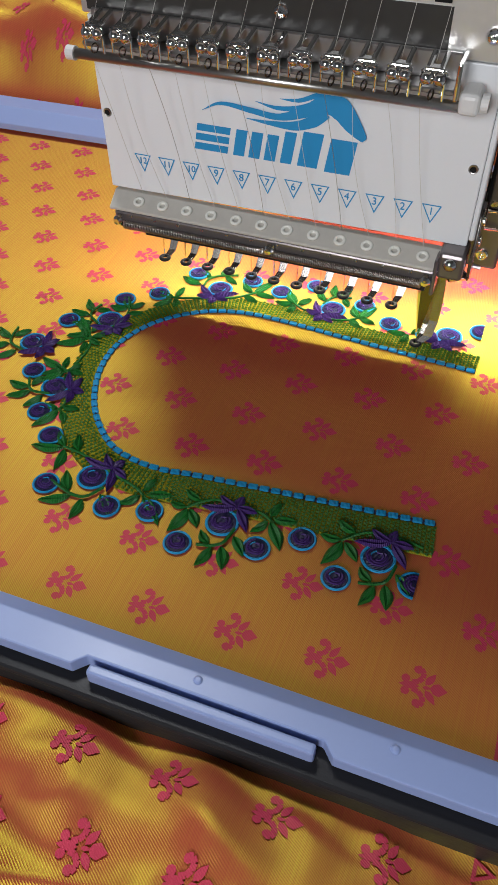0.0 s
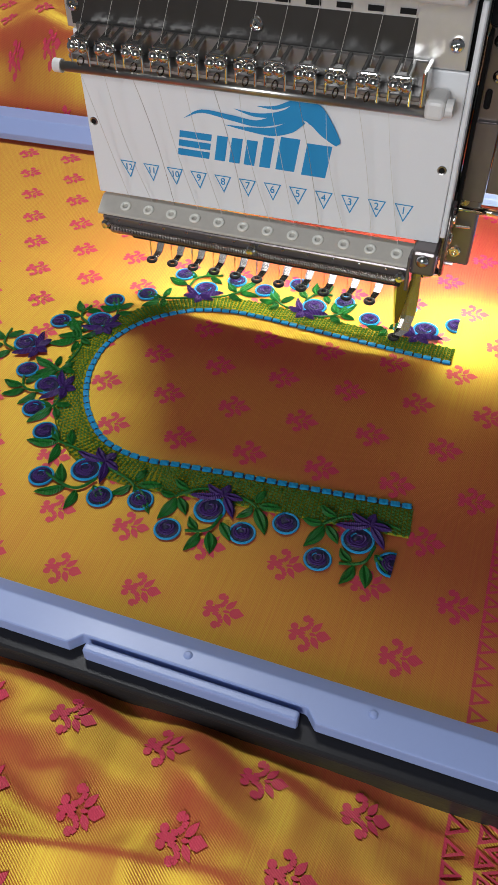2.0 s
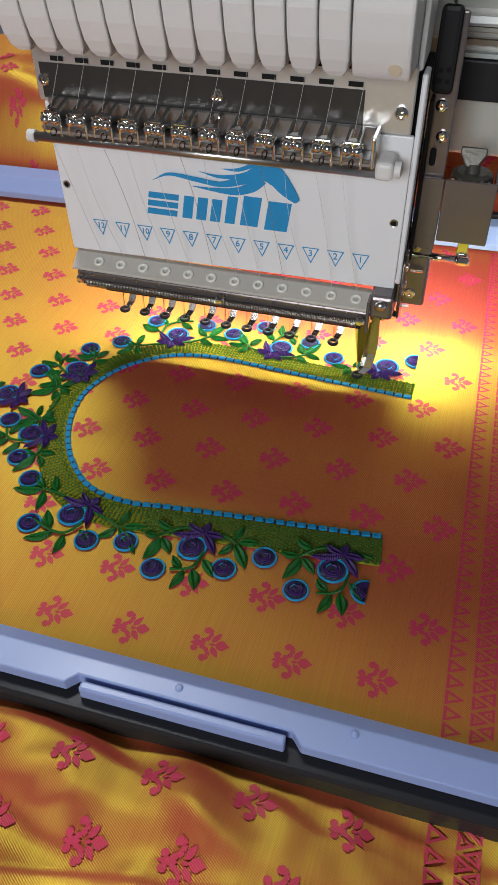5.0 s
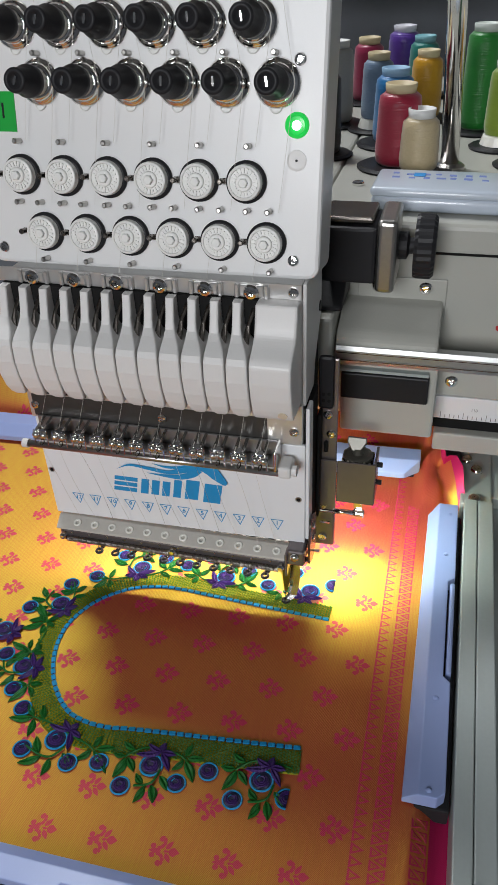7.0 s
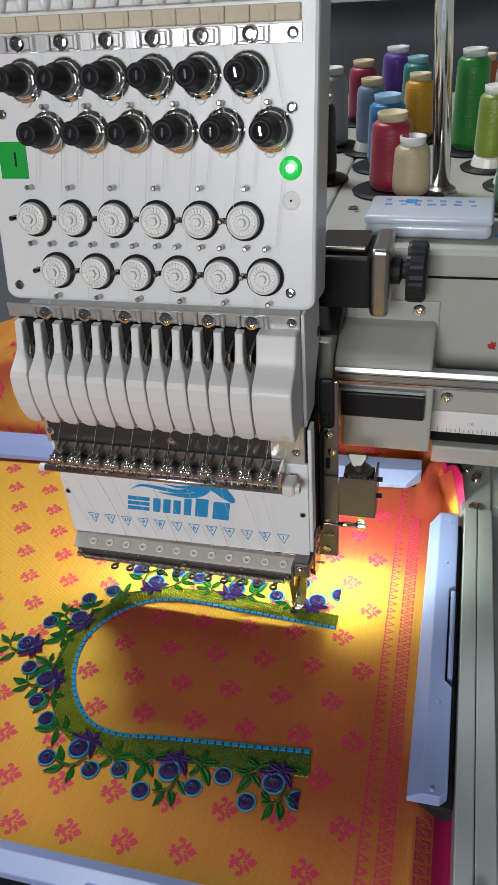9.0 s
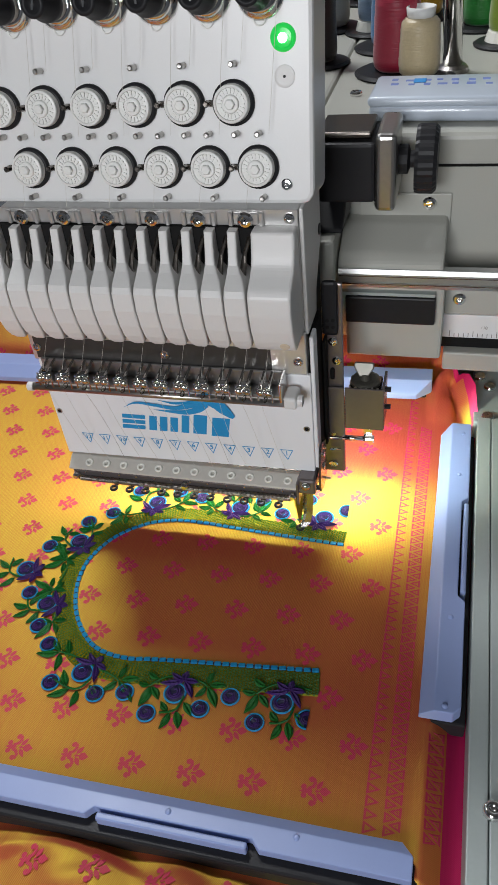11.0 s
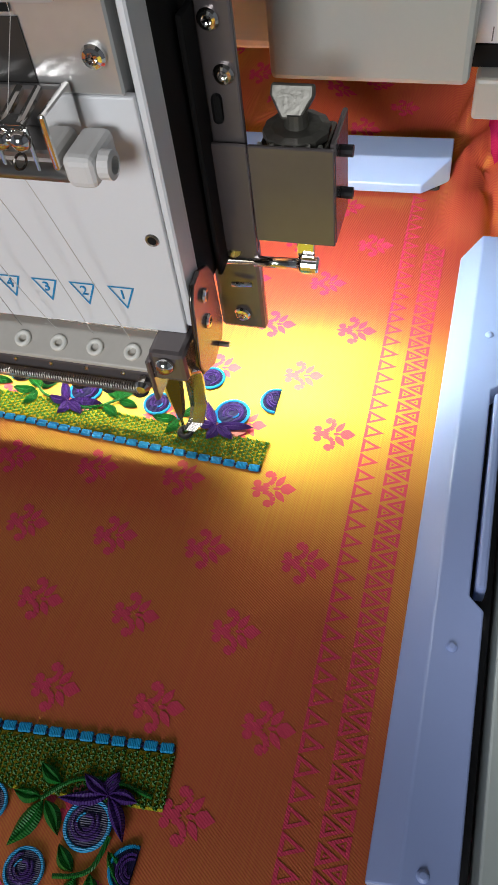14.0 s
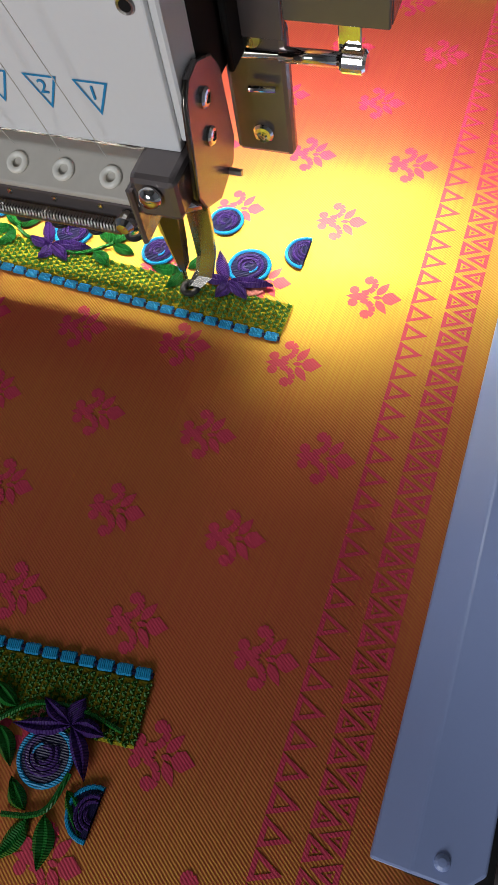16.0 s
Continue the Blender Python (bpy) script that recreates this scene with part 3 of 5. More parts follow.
def sprig():
    s = 0.0112
    polys = []
    for cx, cy, ang, ln, wd in ((0.15, 0.12, 0.95, 0.76, 0.17), (0.15, -0.12, -0.95, 0.76, 0.17), (-0.12, 0, 3.1416, 0.90, 0.18), (0.02, 0, 0, 0.40, 0.09)):
        polys.append([(s * a, s * b) for a, b in petal(cx, cy, ang, ln, wd)])
    polys.append([(s * a, s * b) for a, b in ((0.34, 0.0), (0.48, 0.22), (0.74, 0.30), (1.12, -0.02), (0.74, -0.32), (0.48, -0.24))])
    for cx, cy, r_ in ((-0.72, 0.30, 0.20), (-0.72, -0.30, 0.20), (-0.20, 0.80, 0.20), (-0.20, -0.80, 0.20)):
        polys.append([(s * (cx + r_ * math.cos(t)), s * (cy + r_ * math.sin(t))) for t in [k * math.pi / 4 for k in range(8)]])
    curl = ((-0.42, 0.16), (-0.16, 0.24), (0.02, 0.44), (0.06, 0.68), (-0.06, 0.88), (-0.24, 0.90))
    for sgn in (1, -1):
        for (ax, ay), (bx, by) in zip(curl, curl[1:]):
            nx, ny = -(by - ay), bx - ax
            nl = math.hypot(nx, ny) / 0.122
            nx, ny = nx / nl, ny / nl
            polys.append([(s * px, s * sgn * py) for px, py in ((ax + nx, ay + ny), (bx + nx, by + ny), (bx - nx, by - ny), (ax - nx, ay - ny))])
    return polys


def lay(bm, poly, lift=0.0003, subdivide=False):
    lift += 0.000006 * (len(bm.faces) % 23)
    vs = [bm.verts.new((x, y, cloth_height(x, y) + lift)) for x, y in poly]
    bm.faces.new(vs)


bm = bmesh.new()
SPRIG = sprig()
for j in range(-9, 7):
    for i in range(-15, 3):
        for ox, oy in ((0, 0), (0.0243, 0.0398)):
            mx, my = shear(0.0602 + 0.0487 * i + ox, -0.0118 + 0.0796 * j + oy)
            if not (-0.6 < mx < 0.092 and -0.6 < my < 0.44) or (-0.305 < my < -0.272):
                continue
            rot = math.radians(8 + 6 * noise.noise(Vector((mx * 40, my * 40, 0))))
            lift = 0.0002 if -0.3 < my < 0.27 else 0.0008
            for poly in SPRIG:
                lay(bm, [(mx + a * math.cos(rot) - b * math.sin(rot), my + a * math.sin(rot) + b * math.cos(rot)) for a, b in poly], lift)
tagged(part("woven_motif", bm, "motif", silk_ob, "rose-red woven sprigs"), kind="stuff")

# woven border: a row of triangles, then a row of eyes between crossing lines
bm = bmesh.new()
step = 0.0098


def eyed(tri, hole, dot):
    """A woven triangle with an open eye, and a dot in the eye."""
    ca, cb = sum(p[0] for p in tri) / 3, sum(p[1] for p in tri) / 3
    inner = [(ca + (a - ca) * hole, cb + (b - cb) * hole) for a, b in tri]
    for e in range(3):
        f = (e + 1) % 3
        Q(tri[e], tri[f], inner[f], inner[e])
    if dot:
        Q(*[(ca + (a - ca) * dot, cb + (b - cb) * dot) for a, b in tri])


for k in range(-64, 32):
    y = k * step
    if y > 0.24 or -0.305 < y < -0.276:
        continue
    sx = 0.1060 - 0.010 * y
    lf = 0.00022 if y > -0.3 else 0.0011
    Q = lambda *pts: lay(bm, [(sx + a, y + b) for a, b in pts], lf)
    eyed([(-0.0052, 0.0), (0.0052, step * 0.49), (-0.0052, step * 0.98)], 0.5, 0.0)
    for c0 in (0.0155, 0.0440):
        rise = [cloth_height(sx + c0 + a, y + b) for a in (-0.006, 0.006) for b in (0, step)]
        if c0 > 0.04 and y > -0.195 or y > 0 and max(rise) - min(rise) > 0.0008:
            continue
        eyed([(c0 - 0.0062, step * 0.06), (c0 + 0.0032, step * 0.5), (c0 - 0.0062, step * 0.94)], 0.46, 0.18)
        eyed([(c0 + 0.0062, step * 1.44), (c0 - 0.0032, step * 1.0), (c0 + 0.0062, step * 0.56)], 0.46, 0.18)
tagged(part("woven_border", bm, "motif", silk_ob, "rose-red woven zigzag border"), kind="stuff")

# ---- the embroidery: a neckline of leaves and roses ----
NECK_KEYS = [(0.0515, -0.0015), (0.001, 0.0012), (-0.0575, 0.0048), (-0.100, 0.0075), (-0.128, 0.0065), (-0.157, -0.003), (-0.184, -0.026), (-0.1985, -0.055), (-0.2005, -0.080), (-0.194, -0.107), (-0.180, -0.133), (-0.158, -0.155), (-0.137, -0.163), (-0.115, -0.1645), (-0.098, -0.162), (-0.055, -0.1575), (0.0, -0.1525), (0.0520, -0.1475)]


def spline(keys, n):
    pts = [Vector((x, y, 0)) for x, y in keys]
    pts = [pts[0] * 2 - pts[1]] + pts + [pts[-1] * 2 - pts[-2]]
    res = []
    for i in range(1, len(pts) - 2):
        a, b, c, d = pts[i - 1:i + 3]
        for k in range(n):
            t = k / n
            res.append(0.5 * ((2 * b) + (c - a) * t + (2 * a - 5 * b + 4 * c - d) * t * t + (3 * b - a - 3 * c + d) * t ** 3))
    return res + [pts[-2]]


NECK = spline(NECK_KEYS, 24)
LEN = [0.0]
for a, b in zip(NECK, NECK[1:]):
    LEN.append(LEN[-1] + (b - a).length)


def along(s):
    """Point, direction and outward normal at s metres along the neckline."""
    s = min(max(s, 0), LEN[-1] - 1e-6)
    i = max(k for k in range(len(LEN)) if LEN[k] <= s)
    i = min(i, len(NECK) - 2)
    d = (NECK[i + 1] - NECK[i]).normalized()
    p = NECK[i] + d * (s - LEN[i])
    return p, d, Vector((d.y, -d.x, 0))


def nearest(x, y):
    return min(((NECK[i] - Vector((x, y, 0))).length, LEN[i]) for i in range(len(NECK)))[1]


bm = bmesh.new()
rows = []
for k in range(161):
    p, d, n_ = along(LEN[-1] * k / 160)
    w_ = 0.0185 + 0.006 * smooth01(0.25, 0.4, LEN[-1] * k / 160)
    rows.append([bm.verts.new(p + n_ * a + Vector((0, 0, z))) for a, z in ((0.0015, 0.0003), (0.0025, 0.0011), (w_ * 0.5, 0.0013), (w_ - 0.001, 0.0011), (w_, 0.0003))])
for a, b in zip(rows, rows[1:]):
    for k in range(4):
        bm.faces.new((a[k], a[k + 1], b[k + 1], b[k]))
part("band", bm, "netbase", silk_ob, "olive embroidered net band")
rnd = random.Random(4)
bm = bmesh.new()
s = 0.0008
while s < LEN[-1] - 0.0008:
    p, d, n_ = along(s)
    w_ = 0.0185 + 0.006 * smooth01(0.25, 0.4, s)
    a = 0.004 + (0.0013 if int(s / 0.0026) % 2 else 0)
    while a < w_ - 0.0005:
        c = p + n_ * a + Vector((0, 0, 0.0012))
        for q in (1, -1):
            u1 = (d * 0.0017 + n_ * (0.0015 * q)) * rnd.uniform(0.85, 1.1)
            v1 = Vector((-u1.y, u1.x, 0)).normalized() * 0.00055
            a0, a1 = c - n_ * 0.0005 * q, c - n_ * 0.0005 * q + u1
            top = Vector((0, 0, 0.0007))
            vs = [bm.verts.new(v) for v in (a0 + v1, a0 - v1, a1 - v1, a1 + v1, a0 + top, a1 + top)]
            bm.faces.new((vs[0], vs[4], vs[5], vs[3]))
            bm.faces.new((vs[1], vs[2], vs[5], vs[4]))
            bm.faces.new((vs[3], vs[5], vs[2]))
            bm.faces.new((vs[0], vs[1], vs[4]))
        a += 0.0026
    s += 0.0026
tagged(part("net_stitch", bm, "net", silk_ob, "dark olive net stitches"), kind="stuff")

STITCH = mesh_of(box(-0.0030, 0.0030, -0.0021, 0.0021, 0.0003, 0.0019, 0.0006, 1), "edge_stitch")
STITCH.materials.append(M["blue"])
count = int(LEN[-1] / 0.0071)
for k in range(count):
    p, d, n_ = along((k + 0.5) * LEN[-1] / count)
    mesh_part("edge_stitch", STITCH, None, silk_ob, m=Matrix.Translation(p) @ pose(0, 0, 0, 0, 0, math.degrees(math.atan2(d.y, d.x)) + 4))
bm = tube([p + Vector((0, 0, 0.0006)) for p in NECK[::3]], 0.0011, 5)
part("edge_cord", bm, "navy", silk_ob, "dark blue cord under the edge stitches")


def leaf_mesh(name, ln, wd):
    """A leaf in satin stitch: two raised halves with a groove between."""
    bm = bmesh.new()
    k = 7
    for sgn in (1, -1):
        prev = None
        for i in range(k + 1):
            t = i / k
            w = wd * math.sin(math.pi * t ** 0.85) + 0.00005
            bend = 0.06 * ln * math.sin(math.pi * t)
            cur = [bm.verts.new((ln * t, bend, 0.0007)), bm.verts.new((ln * t, bend + sgn * w * 0.5, 0.0021 if 0 < i < k else 0.0006)), bm.verts.new((ln * t, bend + sgn * w, 0.0003))]
            if prev:
                for a in range(2):
                    bm.faces.new((prev[a], prev[a + 1], cur[a + 1], cur[a]))
            prev = cur
    return mesh_of(bm, name)


LEAF = leaf_mesh("leaf", 0.0155, 0.0036)
LEAF.materials.append(M["green"])
PETAL = leaf_mesh("petal", 0.0140, 0.0032)
PETAL.materials.append(M["purple"])
DISC = mesh_of(lathe([(0.0078, 0.0003), (0.0074, 0.0012), (0.0045, 0.0017), (0, 0.0018)], None, 22), "heart")
DISC.materials.append(M["navy"])
RING = mesh_of(ring(0.0082, 0.00085, Matrix.Translation((0, 0, 0.0009)), 26, 6), "outline")
RING.materials.append(M["blue"])
bm = None
for R_, a0 in ((0.0056, 0.3), (0.0040, 1.4), (0.0023, 2.6)):
    bm = tube([(R_ * math.cos(a0 + t * 0.35) + 0.0006, R_ * math.sin(a0 + t * 0.35), 0.0019) for t in range(13)], [0.0003] + [0.00075] * 11 + [0.0003], 5, bm)
SWIRL = mesh_of(bm, "swirl")
SWIRL.materials.append(M["purple"])
GLINT = mesh_of(tube([(0.0038 * math.cos(0.4 + t * 0.3), 0.0038 * math.sin(0.4 + t * 0.3), 0.0021) for t in range(7)], 0.0004, 5), "glint")
GLINT.materials.append(M["blue"])
FAN = mesh_of(prism([(0.012 * math.cos(t), 0.009 * math.sin(t)) for t in [k * math.pi / 8 for k in range(16)]], 0.0006), "fan")
FAN.materials.append(M["rosethread"])


def half_mesh(src, name):
    """The part of a round motif that was sewn before the seam line."""
    bm = bmesh.new()
    bm.from_mesh(src)
    bmesh.ops.bisect_plane(bm, geom=bm.verts[:] + bm.edges[:] + bm.faces[:], plane_co=(0.0012, 0, 0), plane_no=(1, 0, 0), clear_outer=True)
    me = mesh_of(bm, name)
    me.materials.append(src.materials[0])
    return me


HALVES = [half_mesh(m_, m_.name) for m_ in (DISC, RING, SWIRL)]


def rose(x, y, scale, star, half=False, seed=0):
    p, d, n_ = along(nearest(x, y))
    inward = math.degrees(math.atan2(-n_.y, -n_.x))
    o = pose(x, y, 0.0004, 0, 0, inward) @ Matrix.Diagonal((scale, scale, 1, 1))
    if half:
        o = pose(x, y, 0.0004) @ Matrix.Diagonal((scale, scale, 1, 1))
    parts = HALVES if half else (DISC, RING, SWIRL)
    r_ = mesh_part("rose", parts[0], None, silk_ob, "navy embroidered rose with a sky-blue outline", m=o)
    mesh_part("outline", parts[1], None, r_, m=o)
    mesh_part("swirl", parts[2], None, r_, m=o)
    if not half and seed % 2 == 0:
        mesh_part("glint", GLINT, None, r_, m=o)
    if star:
        along_d = math.degrees(math.atan2(d.y, d.x))
        c = pose(x, y, 0.0018, 0, 0, along_d) @ pose(0.0060, 0.0115, 0.0)
        mesh_part("fan", FAN, None, r_, m=c @ pose(-0.0075, -0.0005, -0.0012, 0, 0, 12) @ Matrix.Diagonal((0.85, 0.62, 1, 1)))
        for k, (ps, pn) in enumerate(((-21, 3.5), (-12.5, -7), (2, -9.5), (12.5, 1), (10, 16))):
            ln = math.hypot(ps, pn) / 14.0
            mesh_part("petal", PETAL, None, r_, m=c @ pose(0, 0, 0.0003 * (k % 2), 0, 0, math.degrees(math.atan2(-pn, ps))) @ Matrix.Diagonal((ln, 0.95 if ln > 0.8 else 1.1, 1, 1)))
    return r_


BIG = [(0.0265, -0.1835), (-0.065, -0.1905), (-0.153, -0.1855), (-0.2185, -0.120), (-0.2595, -0.082), (-0.2195, -0.038), (-0.156, 0.0295), (-0.064, 0.0345), (0.0265, 0.0325)]
SMALL = [(0.0078, -0.2045), (-0.0175, -0.1855), (-0.040, -0.201), (-0.0835, -0.213), (-0.1085, -0.1975), (-0.134, -0.2035), (-0.1775, -0.200), (-0.1965, -0.163), (-0.2155, -0.1455), (-0.242, -0.110),
         (-0.2485, -0.049), (-0.221, -0.0095), (-0.199, 0.007), (-0.181, 0.044), (-0.1355, 0.049), (-0.109, 0.043), (-0.0845, 0.0605), (-0.042, 0.048), (-0.018, 0.032), (0.007, 0.056)]
for k, (x, y) in enumerate(BIG):
    rose(x, y, 1.12, True, seed=k)
for k, (x, y) in enumerate(SMALL):
    rose(x, y, 0.93, False, seed=k)
rose(0.0490, -0.1945, 1.0, False, True)
rose(0.0485, 0.0455, 1.0, False, True)



def on_neck(s_, n0):
    """A place s_ metres along the neckline and n0 metres outside it."""
    if s_ > LEN[-1]:
        p, d, n_ = along(LEN[-1])
        p = p + d * (s_ - LEN[-1])
    else:
        p, d, n_ = along(s_)
        p = p + d * min(s_, 0)
    return p + n_ * n0


# one spray of the repeat: leaves as (base s, base n, tip s, tip n) in millimetres from its large rose
SPRAY = [(-22, 27, -31, 45.5), (-21, 27, -12.5, 39.5), (-23, 26, -35.5, 25), (-16, 20, -27, 13.5),
         (27, 24, 19, 34.5), (28, 24, 40, 42), (30, 22.5, 44, 21), (28, 21, 32, 10),
         (-2, 50, -10, 41), (0, 51.5, -6, 66.5), (5, 49.5, 9, 65.5), (10, 41, 19, 54)]
VINE = [(-23, 27), (-13, 19), (-3, 16.2), (10, 17), (23, 20), (29, 24)]
STALK = [(-9, 52.5), (0, 51), (6, 47), (9.5, 36)]
STITCH_RND = random.Random(11)
for k, (x, y) in enumerate(BIG):
    s0 = nearest(x, y)
    shift = (Vector((x, y, 0)) - NECK[min(range(len(NECK)), key=lambda i: (NECK[i] - Vector((x, y, 0))).length)]).length - 0.033
    bend = 1.0 if k in (0, 1, 2, 6, 7, 8) else 0.72
    for bs, bn, ts, tn in SPRAY:
        far = shift if bn > 28 else 0.0
        b0 = on_neck(s0 + bs * 0.001 * bend, bn * 0.001 + far)
        t0 = on_neck(s0 + ts * 0.001 * bend, tn * 0.001 + far)
        if max(b0.x, t0.x) > 0.0525 or (k == 8 and (ts < -12 or tn > 40)):
            continue
        v = t0 - b0
        ln = v.length / 0.0155
        mesh_part("leaf", LEAF, None, silk_ob, m=pose(b0.x, b0.y, 0.0006 if bn > 22 and tn > 20 else 0.0019, 0, 0, math.degrees(math.atan2(v.y, v.x)) + STITCH_RND.uniform(-4, 4)) @ Matrix.Diagonal((ln, min(1.15, 0.35 + 0.6 * ln) * STITCH_RND.uniform(0.9, 1.08), 1, 1)))
    if k == 8:
        continue
    for line, wide in ((VINE, 0.0009), (STALK, 0.0010)):
        pts = [on_neck(s0 + a * 0.001 * bend, c * 0.001 + (shift if c > 28 else 0.0)) for a, c in line]
        pts = [p for p in pts if p.x < 0.0525]
        part("stem", tube([p + Vector((0, 0, 0.0019)) for p in spline([(p.x, p.y) for p in pts], 5)], wide, 5), "green", silk_ob)

# ---- the sewing head ----
head = thing("sewing_machine", "white twelve-needle embroidery head with chrome fittings", "sewing head", (-0.1, 0.03, 0.09))
YF = 0.012  # front of the upper face plate
TILT_BACK = Matrix.Translation((0, YF, 0.36)) @ pose(0, 0, 0, -10.8, 0, 0) @ Matrix.Translation((0, -YF, -0.36))


def face(x, z):
    """A place on the leaning face plate; z is measured up along it."""
    return TILT_BACK @ front(x, YF, z)


def leaning(ob):
    ob.matrix_basis = TILT_BACK
    WORLD[ob.name] = TILT_BACK.copy()
    return ob


FP = [(-0.240, 0.354), (-0.236, 0.349), (-0.231, 0.3475), (0.0240, 0.3475), (0.0300, 0.3490), (0.0335, 0.3545), (0.0335, 0.62), (-0.240, 0.62)]
leaning(part("face_plate", prism(FP, 0.050, Matrix(((1, 0, 0, 0), (0, 0, 1, YF), (0, 1, 0, 0), (0, 0, 0, 1))), 0.003), "white", head, "glossy white upper face plate"))
part("head_core", box(-0.222, 0.0222, 0.0045, 0.045, 0.094, 0.345, 0.002), "white", head)
SIDE = lambda x: Matrix(((0, 0, 1, x), (1, 0, 0, 0), (0, 1, 0, 0), (0, 0, 0, 1)))
wall_s = part("side_wall", prism([(0.0046, 0.2400), (0.0046, 0.3465), (0.0740, 0.3465), (0.0740, 0.2960), (0.0460, 0.2600), (0.0420, 0.2400)], 0.0032, SIDE(0.0226), 0.0012), "cover", head, "white side wall of the head")
part("plug", lathe([(0.0048, 0), (0.0046, 0.0008), (0, 0.0008)], Matrix.Translation((0.0258, 0.066, 0.303)) @ along_x, 18), "black", wall_s, "black plug")
# solid block, black in place of the shade behind the head core
part("back_shade_block", box(-0.20, 0.0220, 0.0455, 0.085, 0.110, 0.355, 0.002), "shadow", head, "inner block, black for the shade behind the head")

# tension posts in two staggered rows
BASEPLATE = mesh_of(lathe([(0.0165, 0), (0.0165, 0.0010), (0.0150, 0.0022), (0.0128, 0.0024), (0.0128, 0.0055), (0.0120, 0.0065), (0.0090, 0.0068)], None, 28), "disc")
BASEPLATE.materials.append(M["chrome"])
SPRINGCAN = mesh_of(lathe([(0.0098, 0.006), (0.0098, 0.008), (0.0092, 0.0085), (0.0098, 0.009), (0.0098, 0.012), (0.0090, 0.0125), (0.0090, 0.020)], None, 28), "barrel")
SPRINGCAN.materials.append(M["steel"])
KNOB = mesh_of(lathe([(0.0106, 0.013), (0.0112, 0.0145), (0.0112, 0.020), (0.0088, 0.0235), (0.0085, 0.036), (0.0078, 0.0375), (0.0048, 0.0375), (0.0046, 0.0352), (0, 0.0352)], None, 32, ripple=0.0, teeth=0), "knob")
KNOB.materials.append(M["black"])
SLOT = mesh_of(box(-0.0030, 0.0030, -0.0007, 0.0007, 0.0352, 0.0368), "slot")
SLOT.materials.append(M["chrome"])
STEM2 = mesh_of(lathe([(0.0021, 0), (0.0021, 0.009), (0.0013, 0.0098), (0, 0.0098)], None, 12), "pin")
STEM2.materials.append(M["steel"])
TABM = mesh_of(join(ring(0.0042, 0.0006, Matrix.Translation((0, 0, 0.0012)), 16, 5), lathe([(0.0036, 0), (0.0036, 0.0006)], None, 14)), "grommet")
TABM.materials.append(M["wheel"])
for row, (z, x0, pitch) in enumerate(((0.5195, -0.0182, 0.0360), (0.4820, -0.0010, 0.0362))):
    for k in range(6):
        o = face(x0 - pitch * k, z)
        post = mesh_part("tension_post", BASEPLATE, None, head, "chrome thread tension post with a black knob", True, o)
        mesh_part("barrel", SPRINGCAN, None, post, "", True, o)
        mesh_part("knob", KNOB, None, post, "black plastic knob", True, o)
        mesh_part("slot", SLOT, None, post, m=o @ pose(0, 0, 0, 0, 0, 100 - 6 * k))
        mesh_part("grommet", TABM, None, head, m=face(x0 - 0.001 - pitch * k, z - 0.0148))

# white thread wheels on black felt discs, in two staggered rows
FELT = mesh_of(lathe([(0.0150, 0), (0.0152, 0.001), (0.0150, 0.0032), (0.0130, 0.0038), (0.0, 0.0038)], None, 30), "felt_disc")
FELT.materials.append(M["black"])
bm = lathe([(0.0122, 0.0038), (0.0128, 0.0046), (0.0122, 0.0070), (0.0126, 0.0088), (0.0122, 0.0100), (0.0106, 0.0104), (0.0102, 0.0094), (0.0062, 0.0094), (0.0058, 0.0106), (0.0052, 0.0110), (0, 0.0110)], None, 32)
bm = lathe([(0.0036, 0.0108), (0.0036, 0.0132), (0.0030, 0.0138), (0, 0.0138)], None, 6, bm)
for k in range(20):
    a = 2 * math.pi * k / 20
    b2 = box(0.0066, 0.0101, -0.0006, 0.0006, 0.0092, 0.0104)
    bmesh.ops.transform(b2, matrix=pose(0, 0, 0, 0, 0, math.degrees(a)), verts=b2.verts)
    bm = join(bm, b2)
WHEEL = mesh_of(bm, "wheel")
WHEEL.materials.append(M["wheel"])
LUG = mesh_of(join(box(-0.0206, -0.0145, -0.0022, 0.0022, 0, 0.0016, 0.0007, 1), lathe([(0.0022, 0), (0.0022, 0.008), (0.0014, 0.009), (0, 0.009)], Matrix.Translation((-0.0185, 0, 0)), 12)), "lug")
LUG.materials.append(M["darksteel"])
for z, x0 in ((0.3738, -0.0066), (0.4165, -0.0225)):
    for k in range(6):
        o = face(x0 - 0.0361 * k, z)
        wheel = mesh_part("thread_wheel", FELT, None, head, "white nylon thread wheel on a black felt disc", True, o)
        mesh_part("wheel", WHEEL, None, wheel, m=o)
        mesh_part("lug", LUG, None, wheel, m=o)
for z, x0, pitch in ((0.5008, -0.0027, 0.0358), (0.4410, -0.0211, 0.0364), (0.3965, -0.0213, 0.0370), (0.3965, -0.0050, 0.0367), (0.3530, -0.0029, 0.0370)):
    for k in range(6):
        mesh_part("pin", STEM2, None, head, m=face(x0 - pitch * k, z))
